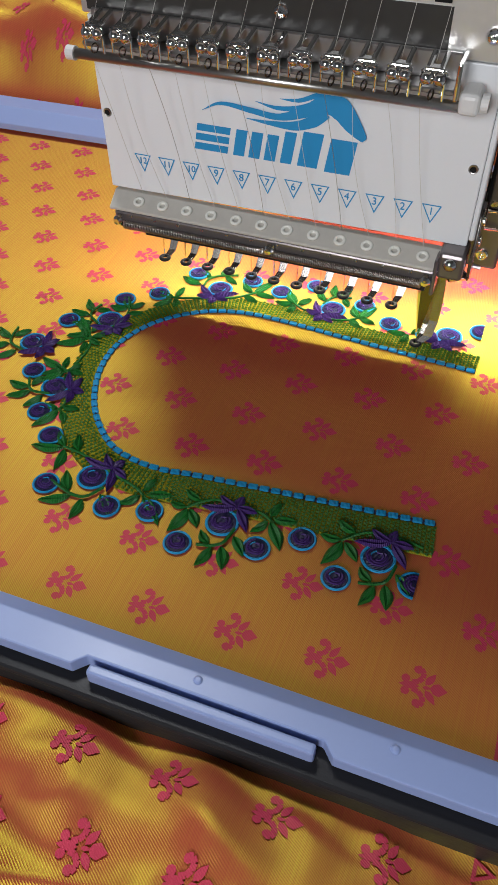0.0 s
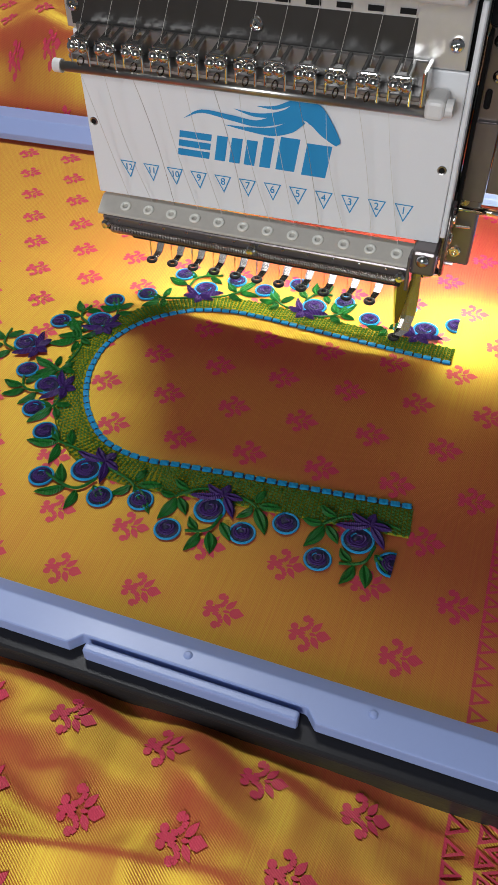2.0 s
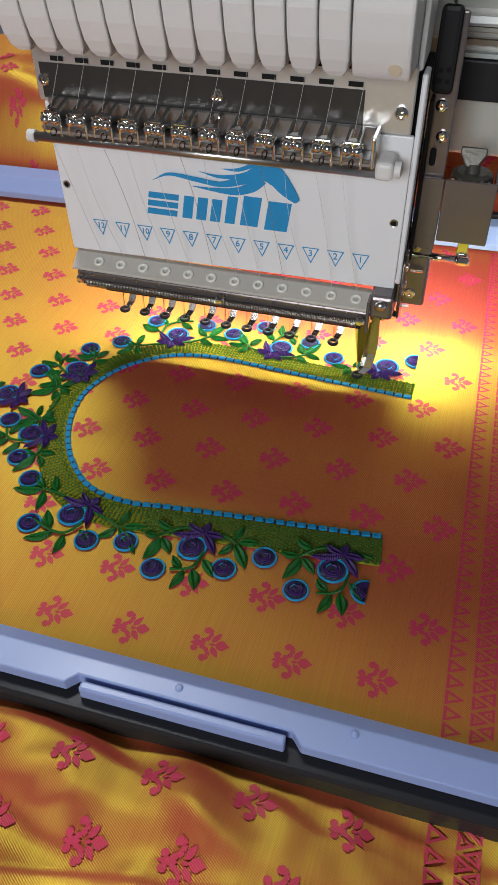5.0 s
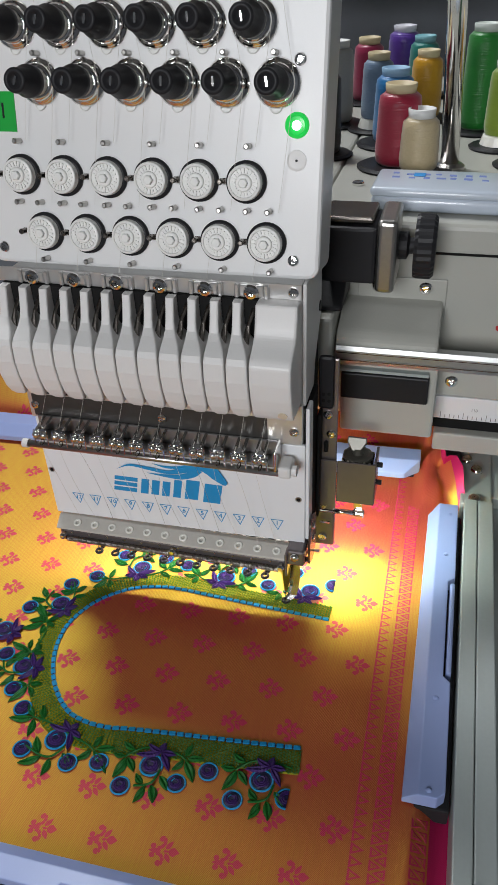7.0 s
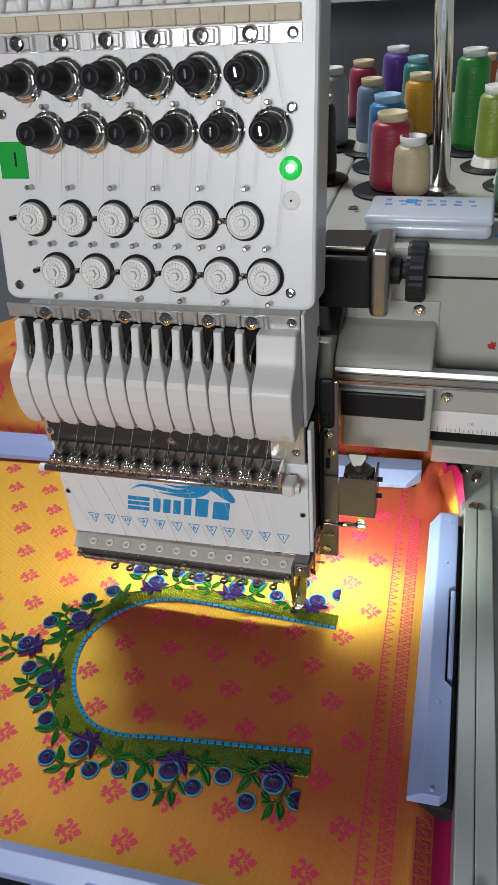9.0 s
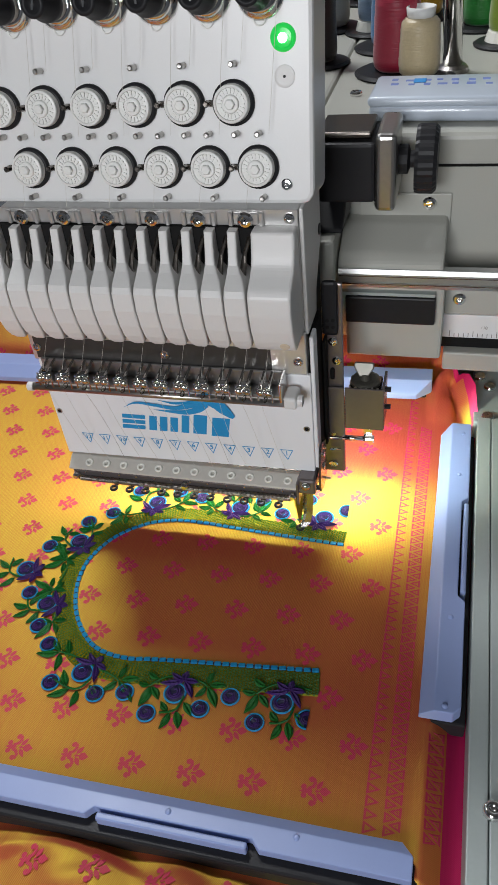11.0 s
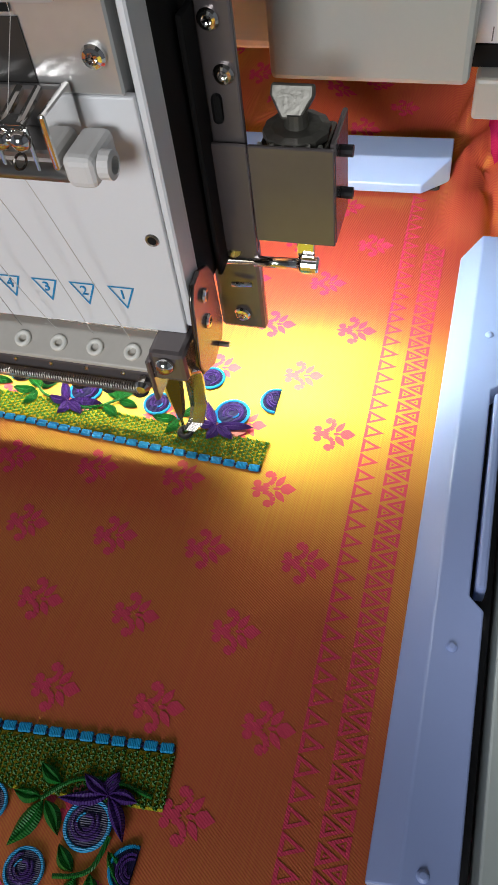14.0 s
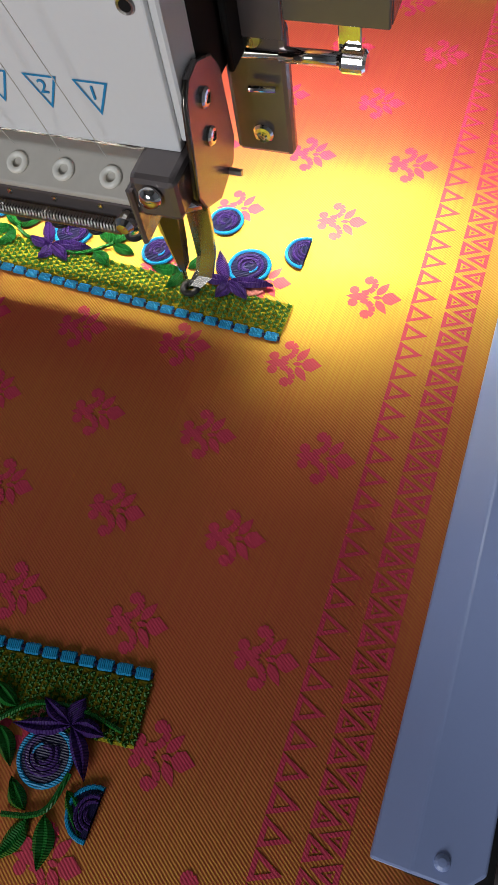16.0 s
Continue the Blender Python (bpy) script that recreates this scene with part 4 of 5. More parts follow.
# lamp, button, screws, label
led = part("indicator_lamp", ring(0.0070, 0.0018, face(0.0134, 0.4553), 28, 8), "led", head, "green glowing indicator ring")
part("lens", lathe([(0.0062, 0), (0.0060, 0.0018), (0.0030, 0.0022), (0, 0.0022)], face(0.0134, 0.4553), 24), "led", led)
part("core", lathe([(0.0034, 0.0018), (0.0030, 0.0030), (0, 0.0032)], face(0.0134, 0.4553), 18), "ledcore", led)
btn = part("button", lathe([(0.0072, 0), (0.0070, 0.0008), (0.0055, 0.0010), (0, 0.0008)], face(0.0139, 0.4320), 24), "cover", head, "pale button with a small hole")
part("hole", lathe([(0.0010, 0.0009), (0.0009, 0.0013), (0, 0.0013)], face(0.0139, 0.4320), 10), "black", btn)
for sx, sz in ((0.0143, 0.4970), (0.0138, 0.3615), (-0.226, 0.3600), (-0.2215, 0.4960)):
    mesh_part("screw", SCREW, None, head, m=face(sx, sz))
lab = leaning(part("number_label", box(-0.2290, -0.2045, YF - 0.0008, YF, 0.4473, 0.4755), "greenlabel", head, "green label with the numeral one"))
one = text_mesh("1", 0.016)
one.materials.append(M["black"])
mesh_part("numeral", one, None, lab, m=face(-0.2145, 0.4615) @ pose(0, 0, 0.001))

# chrome guide strips with screws and folded brackets
def guide_strip(z, x_first, x0, x1, yfront, m=Matrix()):
    st = part("guide_strip", box(x0, x1, yfront - 0.0012, yfront - 0.0002, z - 0.0062, z + 0.0062, 0.0004, 1), "bright", head, "bright thread guide strip")
    st.matrix_basis = m
    WORLD[st.name] = m.copy()
    clip = mesh_of(join(join(box(-0.0095, 0.0095, -0.0042, -0.0014, -0.0046, 0.0046, 0.0008, 1), box(-0.0135, -0.0100, -0.0050, -0.0014, -0.0058, 0.0054, 0.0008, 1)), box(0.0100, 0.0135, -0.0050, -0.0014, -0.0058, 0.0054, 0.0008, 1)), "clip")
    clip.materials.append(M["bright"])
    k = 0
    while x_first - 0.0366 * k > x0 + 0.006:
        xx = x_first - 0.0366 * k
        mesh_part("clip", clip, None, st, m=m @ pose(xx, yfront, z))
        mesh_part("screw", BIGSCREW, None, st, m=m @ front(xx, yfront - 0.004, z))
        k += 1
    mesh_part("screw", SCREW, None, st, m=m @ front(x1 - 0.0065, yfront - 0.001, z))


guide_strip(0.3405, -0.0160, -0.238, 0.0225, 0.0035)
guide_strip(0.5450, -0.0150, -0.238, 0.0215, YF, TILT_BACK)
for k in range(13):
    leaning(part("felt_pad", box(0.0205 - 0.0182 * (k + 1) + 0.0004, 0.0205 - 0.0182 * k, YF - 0.004, YF, 0.5525, 0.5635, 0.0008, 1), "foam", head, "ivory felt pad"))
leaning(part("comb_rail", box(-0.235, 0.0280, YF - 0.006, YF, 0.566, 0.574, 0.002), "white", head))
TOOTH = mesh_of(join(lathe([(0.0022, -0.006), (0.0034, -0.0045), (0.0042, -0.002), (0.0046, 0.002), (0.0046, 0.024), (0.0040, 0.0255), (0, 0.0260)], Matrix.Translation((0, -0.004, 0)), 16), box(-0.0030, 0.0030, -0.003, 0.004, 0.001, 0.010, 0.001, 1)), "comb_tooth")
TOOTH.materials.append(M["white"])
for k in range(13):
    mesh_part("comb_tooth", TOOTH, None, head, m=TILT_BACK @ pose(0.0115 - 0.0182 * k, YF - 0.004, 0.572))

# finger covers between the take-up levers
bm = bmesh.new()
rows = []
for z, y, xl, xr in ((0.3345, -0.0100, -0.0082, -0.0012), (0.3220, -0.0130, -0.0082, -0.0012), (0.3160, -0.0148, -0.0082, -0.0010), (0.3110, -0.0172, -0.0082, -0.0002), (0.3065, -0.0225, -0.0082, 0.0024), (0.3022, -0.0295, -0.0082, 0.0058), (0.2990, -0.0342, -0.0082, 0.0076),
                     (0.2945, -0.0368, -0.0084, 0.0084), (0.2800, -0.0374, -0.0085, 0.0086), (0.2650, -0.0348, -0.0085, 0.0086), (0.2535, -0.0310, -0.0082, 0.0083), (0.2465, -0.0275, -0.0068, 0.0070), (0.2432, -0.0250, -0.0045, 0.0047)):
    rows.append([bm.verts.new((x, min(-0.002, yy), z)) for x, yy in ((xl, -0.002), (xl, y + 0.0016), (xl + 0.0004, y + 0.0005), (xl + 0.0014, y), (xr - 0.0014, y), (xr - 0.0004, y + 0.0005), (xr, y + 0.0016), (xr, -0.002))])
for a, b in zip(rows, rows[1:]):
    for k in range(7):
        bm.faces.new((a[k], a[k + 1], b[k + 1], b[k]))
bm.faces.new(rows[0])
bm.faces.new(rows[-1])
FINGER = mesh_of(bm, "finger_cover")
FINGER.materials.append(M["cover"])
LEVER = mesh_of(tube([(0.0018, 0.0, 0.3310), (0.0010, -0.006, 0.3250), (-0.0014, -0.0125, 0.3160), (-0.0020, -0.0170, 0.3080), (-0.0010, -0.0190, 0.3020)], [0.0012, 0.0019, 0.0018, 0.0026, 0.0012], 8, None, 0.6), "take_up_lever")
LEVER.materials.append(M["darksteel"])
GX = -0.0118
# sheet coloured black to give the gaps between fingers their shade
part("lever_cavity", box(-0.228, GX + 0.002, -0.0022, 0.004, 0.2405, 0.3340), "shadow", head, "black sheet for the shade behind the levers")
for k in range(12):
    xc = GX - 0.018 * (k + 0.5)
    mesh_part("finger_cover", FINGER, None, head, m=pose(xc, 0, 0))
    mesh_part("take_up_lever", LEVER, None, head, m=pose(xc + 0.0052, 0.002, 0.0))
FULL = [(0.004, 0.3345), (-0.0100, 0.3345), (-0.0130, 0.3220), (-0.0148, 0.3160), (-0.0175, 0.3105), (-0.0230, 0.3060), (-0.0330, 0.2998), (-0.0368, 0.2945), (-0.0374, 0.2800), (-0.0348, 0.2650), (-0.0310, 0.2535), (-0.0275, 0.2465), (-0.0240, 0.2425), (0.004, 0.2425)]
endc = part("end_cover", prism(FULL, 0.0330, SIDE(GX + 0.0006), 0.002), "cover", head, "wide white end cover")
part("plug", lathe([(0.0040, 0), (0.0038, 0.0010), (0, 0.0012)], Matrix.Translation((0.0135, -0.0290, 0.2502)) @ pose(0, 0, 0, 113, 0, 0), 18), "foam", endc, "grey plug")

# bright plate with painted reflection dashes under the covers
plate = part("polished_plate", box(-0.2285, 0.0240, -0.0012, 0.0040, 0.2040, 0.2435, 0.0008, 1), "bright", head, "polished steel plate with painted reflection dashes")
# dark grey over the plate's middle; its right end stays bright
part("dark_band", box(-0.2240, -0.0060, -0.0018, -0.0014, 0.2065, 0.2290, 0.0001, 1), "bandsteel", plate, "dark grey band")
# dark dashes imitate reflections in the plate; nothing is cut through
for k in range(12):
    part("slot", box(-0.0165 - 0.018 * k, -0.0075 - 0.018 * k, -0.0021, -0.0019, 0.2305, 0.2335), "shadow", plate)
for sx, sz in ((-0.100, 0.2175), (0.0170, 0.2175), (-0.2215, 0.2180)):
    mesh_part("screw", SCREW, None, plate, m=front(sx, -0.0014, sz))

# thread clamps: a tray, twelve little brackets with two bright balls each
tray = part("clamp_tray", join(box(-0.2200, 0.0035, -0.020, -0.0022, 0.1915, 0.1945, 0.0008, 1), box(-0.2200, 0.0035, -0.0055, -0.0024, 0.194, 0.2085, 0.0008, 1)), "oilband", head, "plated steel clamp tray")
part("tray_end", box(0.0037, 0.0062, -0.024, -0.0024, 0.1900, 0.2095, 0.001), "chrome", tray)
bm = box(-0.0050, 0.0050, -0.0232, -0.0220, 0.1975, 0.2048, 0.0005, 1)
bm = box(-0.0050, 0.0050, -0.0232, -0.0170, 0.2048, 0.2060, 0.0005, 1, bm)
for sx in (-0.0034, 0.0034):
    bm = tube([(sx, -0.0220, 0.2045), (sx, -0.0050, 0.2075)], 0.0017, 10, bm)
bm = box(-0.0068, -0.0054, -0.0240, -0.0225, 0.1910, 0.2050, 0.0004, 1, bm)
bm = box(0.0054, 0.0068, -0.0240, -0.0225, 0.1895, 0.2050, 0.0004, 1, bm)
CLAMP = mesh_of(bm, "thread_clamp")
CLAMP.materials.append(M["chrome"])
for p_ in CLAMP.polygons:
    p_.use_smooth = False
BALL = mesh_of(lathe([(0.0006, 0), (0.0022, 0.0004), (0.0034, 0.0014), (0.0037, 0.0030), (0.0033, 0.0046), (0.0021, 0.0058), (0.0008, 0.0063), (0, 0.0064)], front(0, -0.0212, 0.2008), 18), "ball")
BALL.materials.append(M["chrome"])
HOOK = mesh_of(ring(0.0026, 0.0005, Matrix.Translation((0, -0.0235, 0.1925)) @ pose(0, 0, 0, 90, 0, 70), 14, 5), "hook")
HOOK.materials.append(M["darksteel"])
for k in range(12):
    c = mesh_part("thread_clamp", CLAMP, None, head, "chrome thread clamp", m=pose(-0.0080 - 0.0183 * k, 0, 0))
    for sx in (-0.0035, 0.0035):
        mesh_part("ball", BALL, None, c, "", True, pose(-0.0080 - 0.0183 * k + sx, 0, 0))
    mesh_part("hook", HOOK, None, c, m=pose(-0.0080 - 0.0183 * k, 0, 0))
rod = part("guide_rod", tube([(-0.226, -0.0195, 0.1865), (0.008, -0.0195, 0.1865)], 0.0031, 16), "steel", head, "long polished guide rod", True)
part("rod_end", tube([(-0.231, -0.0195, 0.1865), (-0.2255, -0.0195, 0.1865)], 0.0042, 16), "cover", rod, "white rod cap")
part("rod_holder", join(box(0.0070, 0.0185, -0.0245, -0.004, 0.1835, 0.1955, 0.003, 3), lathe([(0.0050, 0), (0.0050, 0.004), (0.003, 0.0045), (0.0028, 0.002), (0, 0.002)], Matrix.Translation((0.0185, -0.0175, 0.1895)) @ along_x, 16)), "cover", rod, "white plastic rod holder")

# printed front cover
cov = part("front_cover", prism([(-0.2245, 0.0915), (0.0262, 0.0950), (0.0262, 0.2030), (-0.2262, 0.2030)], 0.0042, Matrix(((1, 0, 0, 0), (0, 0, 1, 0.0), (0, 1, 0, 0), (0, 0, 0, 1))), 0.0008), "panel", head, "white printed front cover")
for sx, sz in ((0.0205, 0.1450), (-0.2205, 0.1440)):
    part("screw_hole", ring(0.0024, 0.0006, front(sx, -0.0002, sz), 16, 5), "steel", cov)
    part("screw_recess", lathe([(0.0022, 0), (0.0022, 0.0004), (0, 0.0004)], front(sx, 0.0, sz), 14), "shadow", cov)
part("side_strip", box(0.0264, 0.0298, 0.0012, 0.017, 0.0985, 0.2395, 0.0008, 1), "panel", head, "white side strip")
# solid block whose black stands for the shaded gap at the head's side
part("side_shade_block", box(0.0226, 0.0290, 0.0174, 0.0450, 0.0985, 0.2395, 0.0008, 1), "shadow", head, "black block for the shaded gap beside the head")
flat = lambda poly, bm=None, d=0.0003: prism(poly, d, Matrix(((1, 0, 0, 0), (0, 0, -1, -0.0001), (0, 1, 0, 0), (0, 0, 0, 1))), 0, bm)
for k in range(12):
    xc = 0.0006 - 0.018 * k
    zb = 0.1065
    outer = [(-0.0062, 0.0125), (0.0062, 0.0125), (0.0006, 0.0)]
    inner = [(-0.0051, 0.0118), (0.0050, 0.0118), (0.0005, 0.0016)]
    bm = bmesh.new()
    vo = [bm.verts.new((xc + a, -0.0004, zb + b)) for a, b in outer]
    vi = [bm.verts.new((xc + a, -0.0004, zb + b)) for a, b in inner]
    for i in range(3):
        j = (i + 1) % 3
        bm.faces.new((vo[i], vo[j], vi[j], vi[i]))
    tri = part("number_mark", bm, "ink", cov, "blue triangle with a needle number")
    tm = text_mesh(str(k + 1), 0.0070 if k < 9 else 0.0062)
    tm.materials.append(M["ink"])
    mesh_part("numeral", tm, None, tri, m=front(xc, -0.0004, zb + 0.0080))
# blue emblem: plain slanted blocks under a swept plume
bm = None
LOGO_X, LOGO_Z = -0.158, 0.1295


def blk(poly):
    part("emblem_block", flat([(LOGO_X + a + (b * 0.16), LOGO_Z + b) for a, b in poly]), "ink", cov)


H = 0.0170
for poly in ([(0.000, 0), (0.0230, 0), (0.0230, 0.0045), (0.000, 0.0045)], [(0.000, 0.0063), (0.0230, 0.0063), (0.0230, 0.0107), (0.000, 0.0107)], [(0.000, 0.0125), (0.0230, 0.0125), (0.0230, H), (0.000, H)],
             [(0.0270, 0), (0.0345, 0), (0.0345, H), (0.0270, H)], [(0.0375, 0), (0.0450, 0), (0.0450, H), (0.0375, H)], [(0.0480, 0), (0.0555, 0), (0.0555, H), (0.0480, H)],
             [(0.0590, 0), (0.0665, 0), (0.0665, 0.0205), (0.0590, 0.0205)], [(0.0705, 0), (0.0835, 0), (0.0835, 0.0222), (0.0705, 0.0222)], [(0.0885, -0.001), (0.1050, -0.001), (0.1050, 0.0205), (0.0885, 0.0205)]):
    blk(poly)


def plume(keys, bm, lift):
    """A tapering swept stroke; keys hold x, z and half-width."""
    cen = spline([(a, b) for a, b, _ in keys], 8)
    wid = np.interp(np.linspace(0, len(keys) - 1, len(cen)), range(len(keys)), [w for _, _, w in keys])
    up, lo = [], []
    for i, p in enumerate(cen):
        d = (cen[min(i + 1, len(cen) - 1)] - cen[max(i - 1, 0)]).normalized()
        up.append((p.x - d.y * wid[i], p.y + d.x * wid[i]))
        lo.append((p.x + d.y * wid[i], p.y - d.x * wid[i]))
    bm2 = bmesh.new()
    for k in range(len(up) - 1):
        vs = [bm2.verts.new((a, lift, b)) for a, b in (up[k], up[k + 1], lo[k + 1], lo[k])]
        bm2.faces.new(vs)
    return join(bm, bm2)


for keys in ([(-0.151, 0.1560, 0.0001), (-0.138, 0.1618, 0.0011), (-0.118, 0.1602, 0.0018), (-0.100, 0.1588, 0.0020), (-0.084, 0.1640, 0.0034), (-0.072, 0.1700, 0.0052), (-0.062, 0.1690, 0.0070), (-0.054, 0.1610, 0.0055), (-0.0475, 0.1545, 0.0030), (-0.0455, 0.1525, 0.0016)],
             [(-0.122, 0.1548, 0.0001), (-0.106, 0.1540, 0.0014), (-0.090, 0.1545, 0.0028), (-0.078, 0.1590, 0.0036), (-0.070, 0.1650, 0.0030)],
             [(-0.116, 0.1660, 0.0001), (-0.102, 0.1638, 0.0012), (-0.088, 0.1655, 0.0016), (-0.076, 0.1700, 0.0020)],
             [(-0.100, 0.1695, 0.0001), (-0.088, 0.1700, 0.0012), (-0.076, 0.1745, 0.0016), (-0.064, 0.1755, 0.0022)]):
    bm = plume(keys, bm, -0.0004 - 0.00012 * len(keys))
part("emblem_plume", bm, "ink", cov, "plain blue printed plume")
# loose upper threads in front of the cover
for k in range(12):
    x0, x1 = -0.0080 - 0.0183 * k, 0.0006 - 0.018 * k
    pts = []
    for i in range(13):
        t = i / 12
        sag = 0.0035 * math.sin(math.pi * t) * math.sin(k * 2.3)
        pts.append((x0 - 0.006 + (x1 - x0 + 0.006) * t ** 1.4 + sag, -0.0215 + 0.0165 * t ** 0.6, 0.1915 - 0.0985 * t))
    part("upper_thread", tube(pts, 0.00017, 4), "thread_white" if k not in (3, 6, 9) else "steel", head, "fine pale thread")
    part("upper_thread", tube([(x0, -0.021, 0.2080), (x0 + 0.001, -0.0035, 0.2300), (x0 + 0.0015, -0.0032, 0.2405)], 0.00013, 4), "thread_white", head, "fine pale thread")
for k in range(6):
    for x0, z0, x1, z1 in ((0.012 - 0.0361 * k, 0.482, 0.003 - 0.0361 * k, 0.3965), (-0.005 - 0.0360 * k, 0.5195, -0.015 - 0.0361 * k, 0.4410), (-0.0115 - 0.0361 * k, 0.3738, -0.0165 - 0.0361 * k, 0.342), (-0.0027 - 0.0360 * k, 0.56, 0.012 - 0.0361 * k, 0.482)):
        leaning(part("upper_thread", tube([(x0, YF - 0.006, z0), ((x0 + x1) / 2, YF - 0.007, (z0 + z1) / 2), (x1, YF - 0.006, z1)], 0.00016, 4), "thread_white", head, "fine pale thread"))

# needle-bar case: ledge with eyelets, long spring, presser feet and needles
ledge = part("eyelet_ledge", prism([(-0.0130, 0.0805), (-0.0130, 0.0825), (-0.0015, 0.0905), (0.004, 0.0905), (0.004, 0.0800)], 0.236, SIDE(-0.2215), 0.0008), "ledge", head, "grey steel eyelet ledge")
EYE_M = mesh_of(ring(0.0030, 0.0012, pose(0, 0, 0, 24, 0, 0), 18, 8), "eyelet")
EYE_M.materials.append(M["ceramic"])
for k in range(12):
    mesh_part("eyelet", EYE_M, None, ledge, "white ceramic eyelet", True, pose(0.0012 - 0.0183 * k, -0.0076, 0.0872))
part("lower_rail", box(-0.2185, 0.0120, -0.0118, 0.006, 0.0690, 0.0798, 0.0015), "bronze", head, "brown polished rail")
# black slab added for the dark shade under the rail
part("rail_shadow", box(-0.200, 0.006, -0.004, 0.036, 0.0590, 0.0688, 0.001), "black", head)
turns = 170
part("long_spring", tube([(-0.210 + 0.214 * i / (turns * 6), -0.0150 + 0.0026 * math.cos(i * math.pi / 3), 0.0715 + 0.0026 * math.sin(i * math.pi / 3)) for i in range(turns * 6)], 0.00042, 4), "steel", head, "long coil spring")
part("spring_rod", tube([(-0.214, -0.0150, 0.0715), (0.007, -0.0150, 0.0715)], 0.0012, 8), "darksteel", head)
for sx in (-0.214, -0.100, 0.0065):
    part("spring_post", lathe([(0.0036, 0), (0.0036, 0.004), (0.0022, 0.006), (0, 0.0062)], front(sx, -0.0125, 0.0745), 16), "chrome", head, "bright spring post")
DOT = mesh_of(lathe([(0.0012, 0), (0.0011, 0.0008), (0, 0.0012)], None, 10), "stud")
DOT.materials.append(M["chrome"])
for k in range(12):
    mesh_part("stud", DOT, None, head, m=front(-0.004 - 0.0183 * k, -0.0118, 0.0772))
# foot: a bent strip that ends in a ring
def strip(points, w, th):
    bm = bmesh.new()
    rows = []
    for i, p in enumerate(points):
        p = Vector(p)
        ww = w[i]
        a = Vector(points[max(i - 1, 0)])
        b = Vector(points[min(i + 1, len(points) - 1)])
        d = (b - a).normalized()
        nrm = Vector((0, d.z, -d.y)).normalized() * th
        rows.append([bm.verts.new(p + Vector((sx * ww, 0, 0)) + nrm * sy) for sx, sy in ((-1, -1), (1, -1), (1, 1), (-1, 1))])
    for a, b in zip(rows, rows[1:]):
        for k in range(4):
            bm.faces.new((a[k], a[(k + 1) % 4], b[(k + 1) % 4], b[k]))
    bm.faces.new(rows[0])
    bm.faces.new(rows[-1])
    return bm


FOOTSTRIP = strip([(0.0042, 0.030, 0.072), (0.0042, 0.030, 0.050), (0.0040, 0.0295, 0.038), (0.0028, 0.0265, 0.031), (0.0008, 0.0225, 0.0278)], (0.0032, 0.0032, 0.0030, 0.0026, 0.0022), 0.0007)
FOOT = mesh_of(FOOTSTRIP, "presser_foot")
FOOT.materials.append(M["footsteel"])
FRING = mesh_of(ring(0.0032, 0.0015, Matrix.Translation((-0.0006, 0.0190, 0.0272)), 18, 8), "foot_ring")
FRING.materials.append(M["black"])
NEEDLE = mesh_of(tube([(-0.0006, 0.0190, 0.069), (-0.0006, 0.0190, 0.040), (-0.0006, 0.0190, 0.024)], [0.0007, 0.0006, 0.0002], 8), "needle")
NEEDLE.materials.append(M["chrome"])
for k in range(12):
    low = -0.0245 if k == 0 else 0.0
    o = pose(0.0010 - 0.018 * k + (0.0045 if k == 0 else 0), -0.005 if k == 0 else 0, low)
    f_ = mesh_part("presser_foot", FOOT, None, head, "bent steel presser foot", m=o)
    mesh_part("foot_ring", FRING, None, f_, "dark steel ring", True, o)
    mesh_part("needle", NEEDLE, None, f_, m=o)
clampn = part("needle_clamp", strip([(0.0065, 0.012, 0.074), (0.0066, 0.0125, 0.050), (0.0062, 0.013, 0.034), (0.0056, 0.0138, 0.018)], (0.0040, 0.0042, 0.0030, 0.0012), 0.0026), "darksteel", head, "tapered steel clamp of the working needle")
part("blade", strip([(0.0015, 0.010, 0.072), (0.0020, 0.011, 0.048), (0.0045, 0.0130, 0.010)], (0.0018, 0.0016, 0.0005), 0.0006), "chrome", clampn)
part("foot_guide", strip([(0.0125, 0.026, 0.076), (0.0135, 0.0255, 0.052), (0.0145, 0.0235, 0.034), (0.0142, 0.0215, 0.020), (0.0120, 0.0180, 0.008), (0.0080, 0.0145, 0.0040)], (0.0036, 0.0034, 0.0032, 0.0032, 0.0032, 0.0026), 0.0010), "footsteel", head, "curved bright foot bar")
# end plate with two screws
PLATE = [(-0.006, 0.082), (-0.002, 0.073), (0.010, 0.066), (0.025, 0.070), (0.029, 0.078), (0.027, 0.108), (0.022, 0.116), (0.012, 0.121), (0.004, 0.120), (0.000, 0.114)]
endp = part("end_plate", prism(PLATE, 0.0022, SIDE(0.0300), 0.0007), "bronze", head, "bright steel end plate")
part("rim", tube([(0.0312, a, c) for a, c in PLATE[-2:] + PLATE[:2]], 0.0009, 8), "darksteel", endp, "dark rounded rim", True)
for sy, sz in ((0.011, 0.1085), (0.010, 0.0945)):
    mesh_part("screw", SCREW, None, endp, m=Matrix.Translation((0.0322, sy, sz)) @ along_x @ Matrix.Diagonal((0.8, 0.8, 0.7, 1)))
part("plate_pin", tube([(0.0322, 0.020, 0.0700), (0.0370, 0.020, 0.0700)], 0.0013, 8), "steel", endp)
part("end_block", join(box(0.0115, 0.0285, -0.0135, 0.010, 0.0770, 0.0950, 0.0025), box(0.0100, 0.0125, -0.0150, 0.004, 0.0640, 0.0900, 0.0008, 1)), "bronze", head, "brown polished end block")
part("end_ball", lathe([(0.0030, 0), (0.0042, 0.0015), (0.0042, 0.0030), (0.0026, 0.0048), (0, 0.0052)], front(0.0195, -0.0130, 0.0890), 18), "chrome", head, "", True)
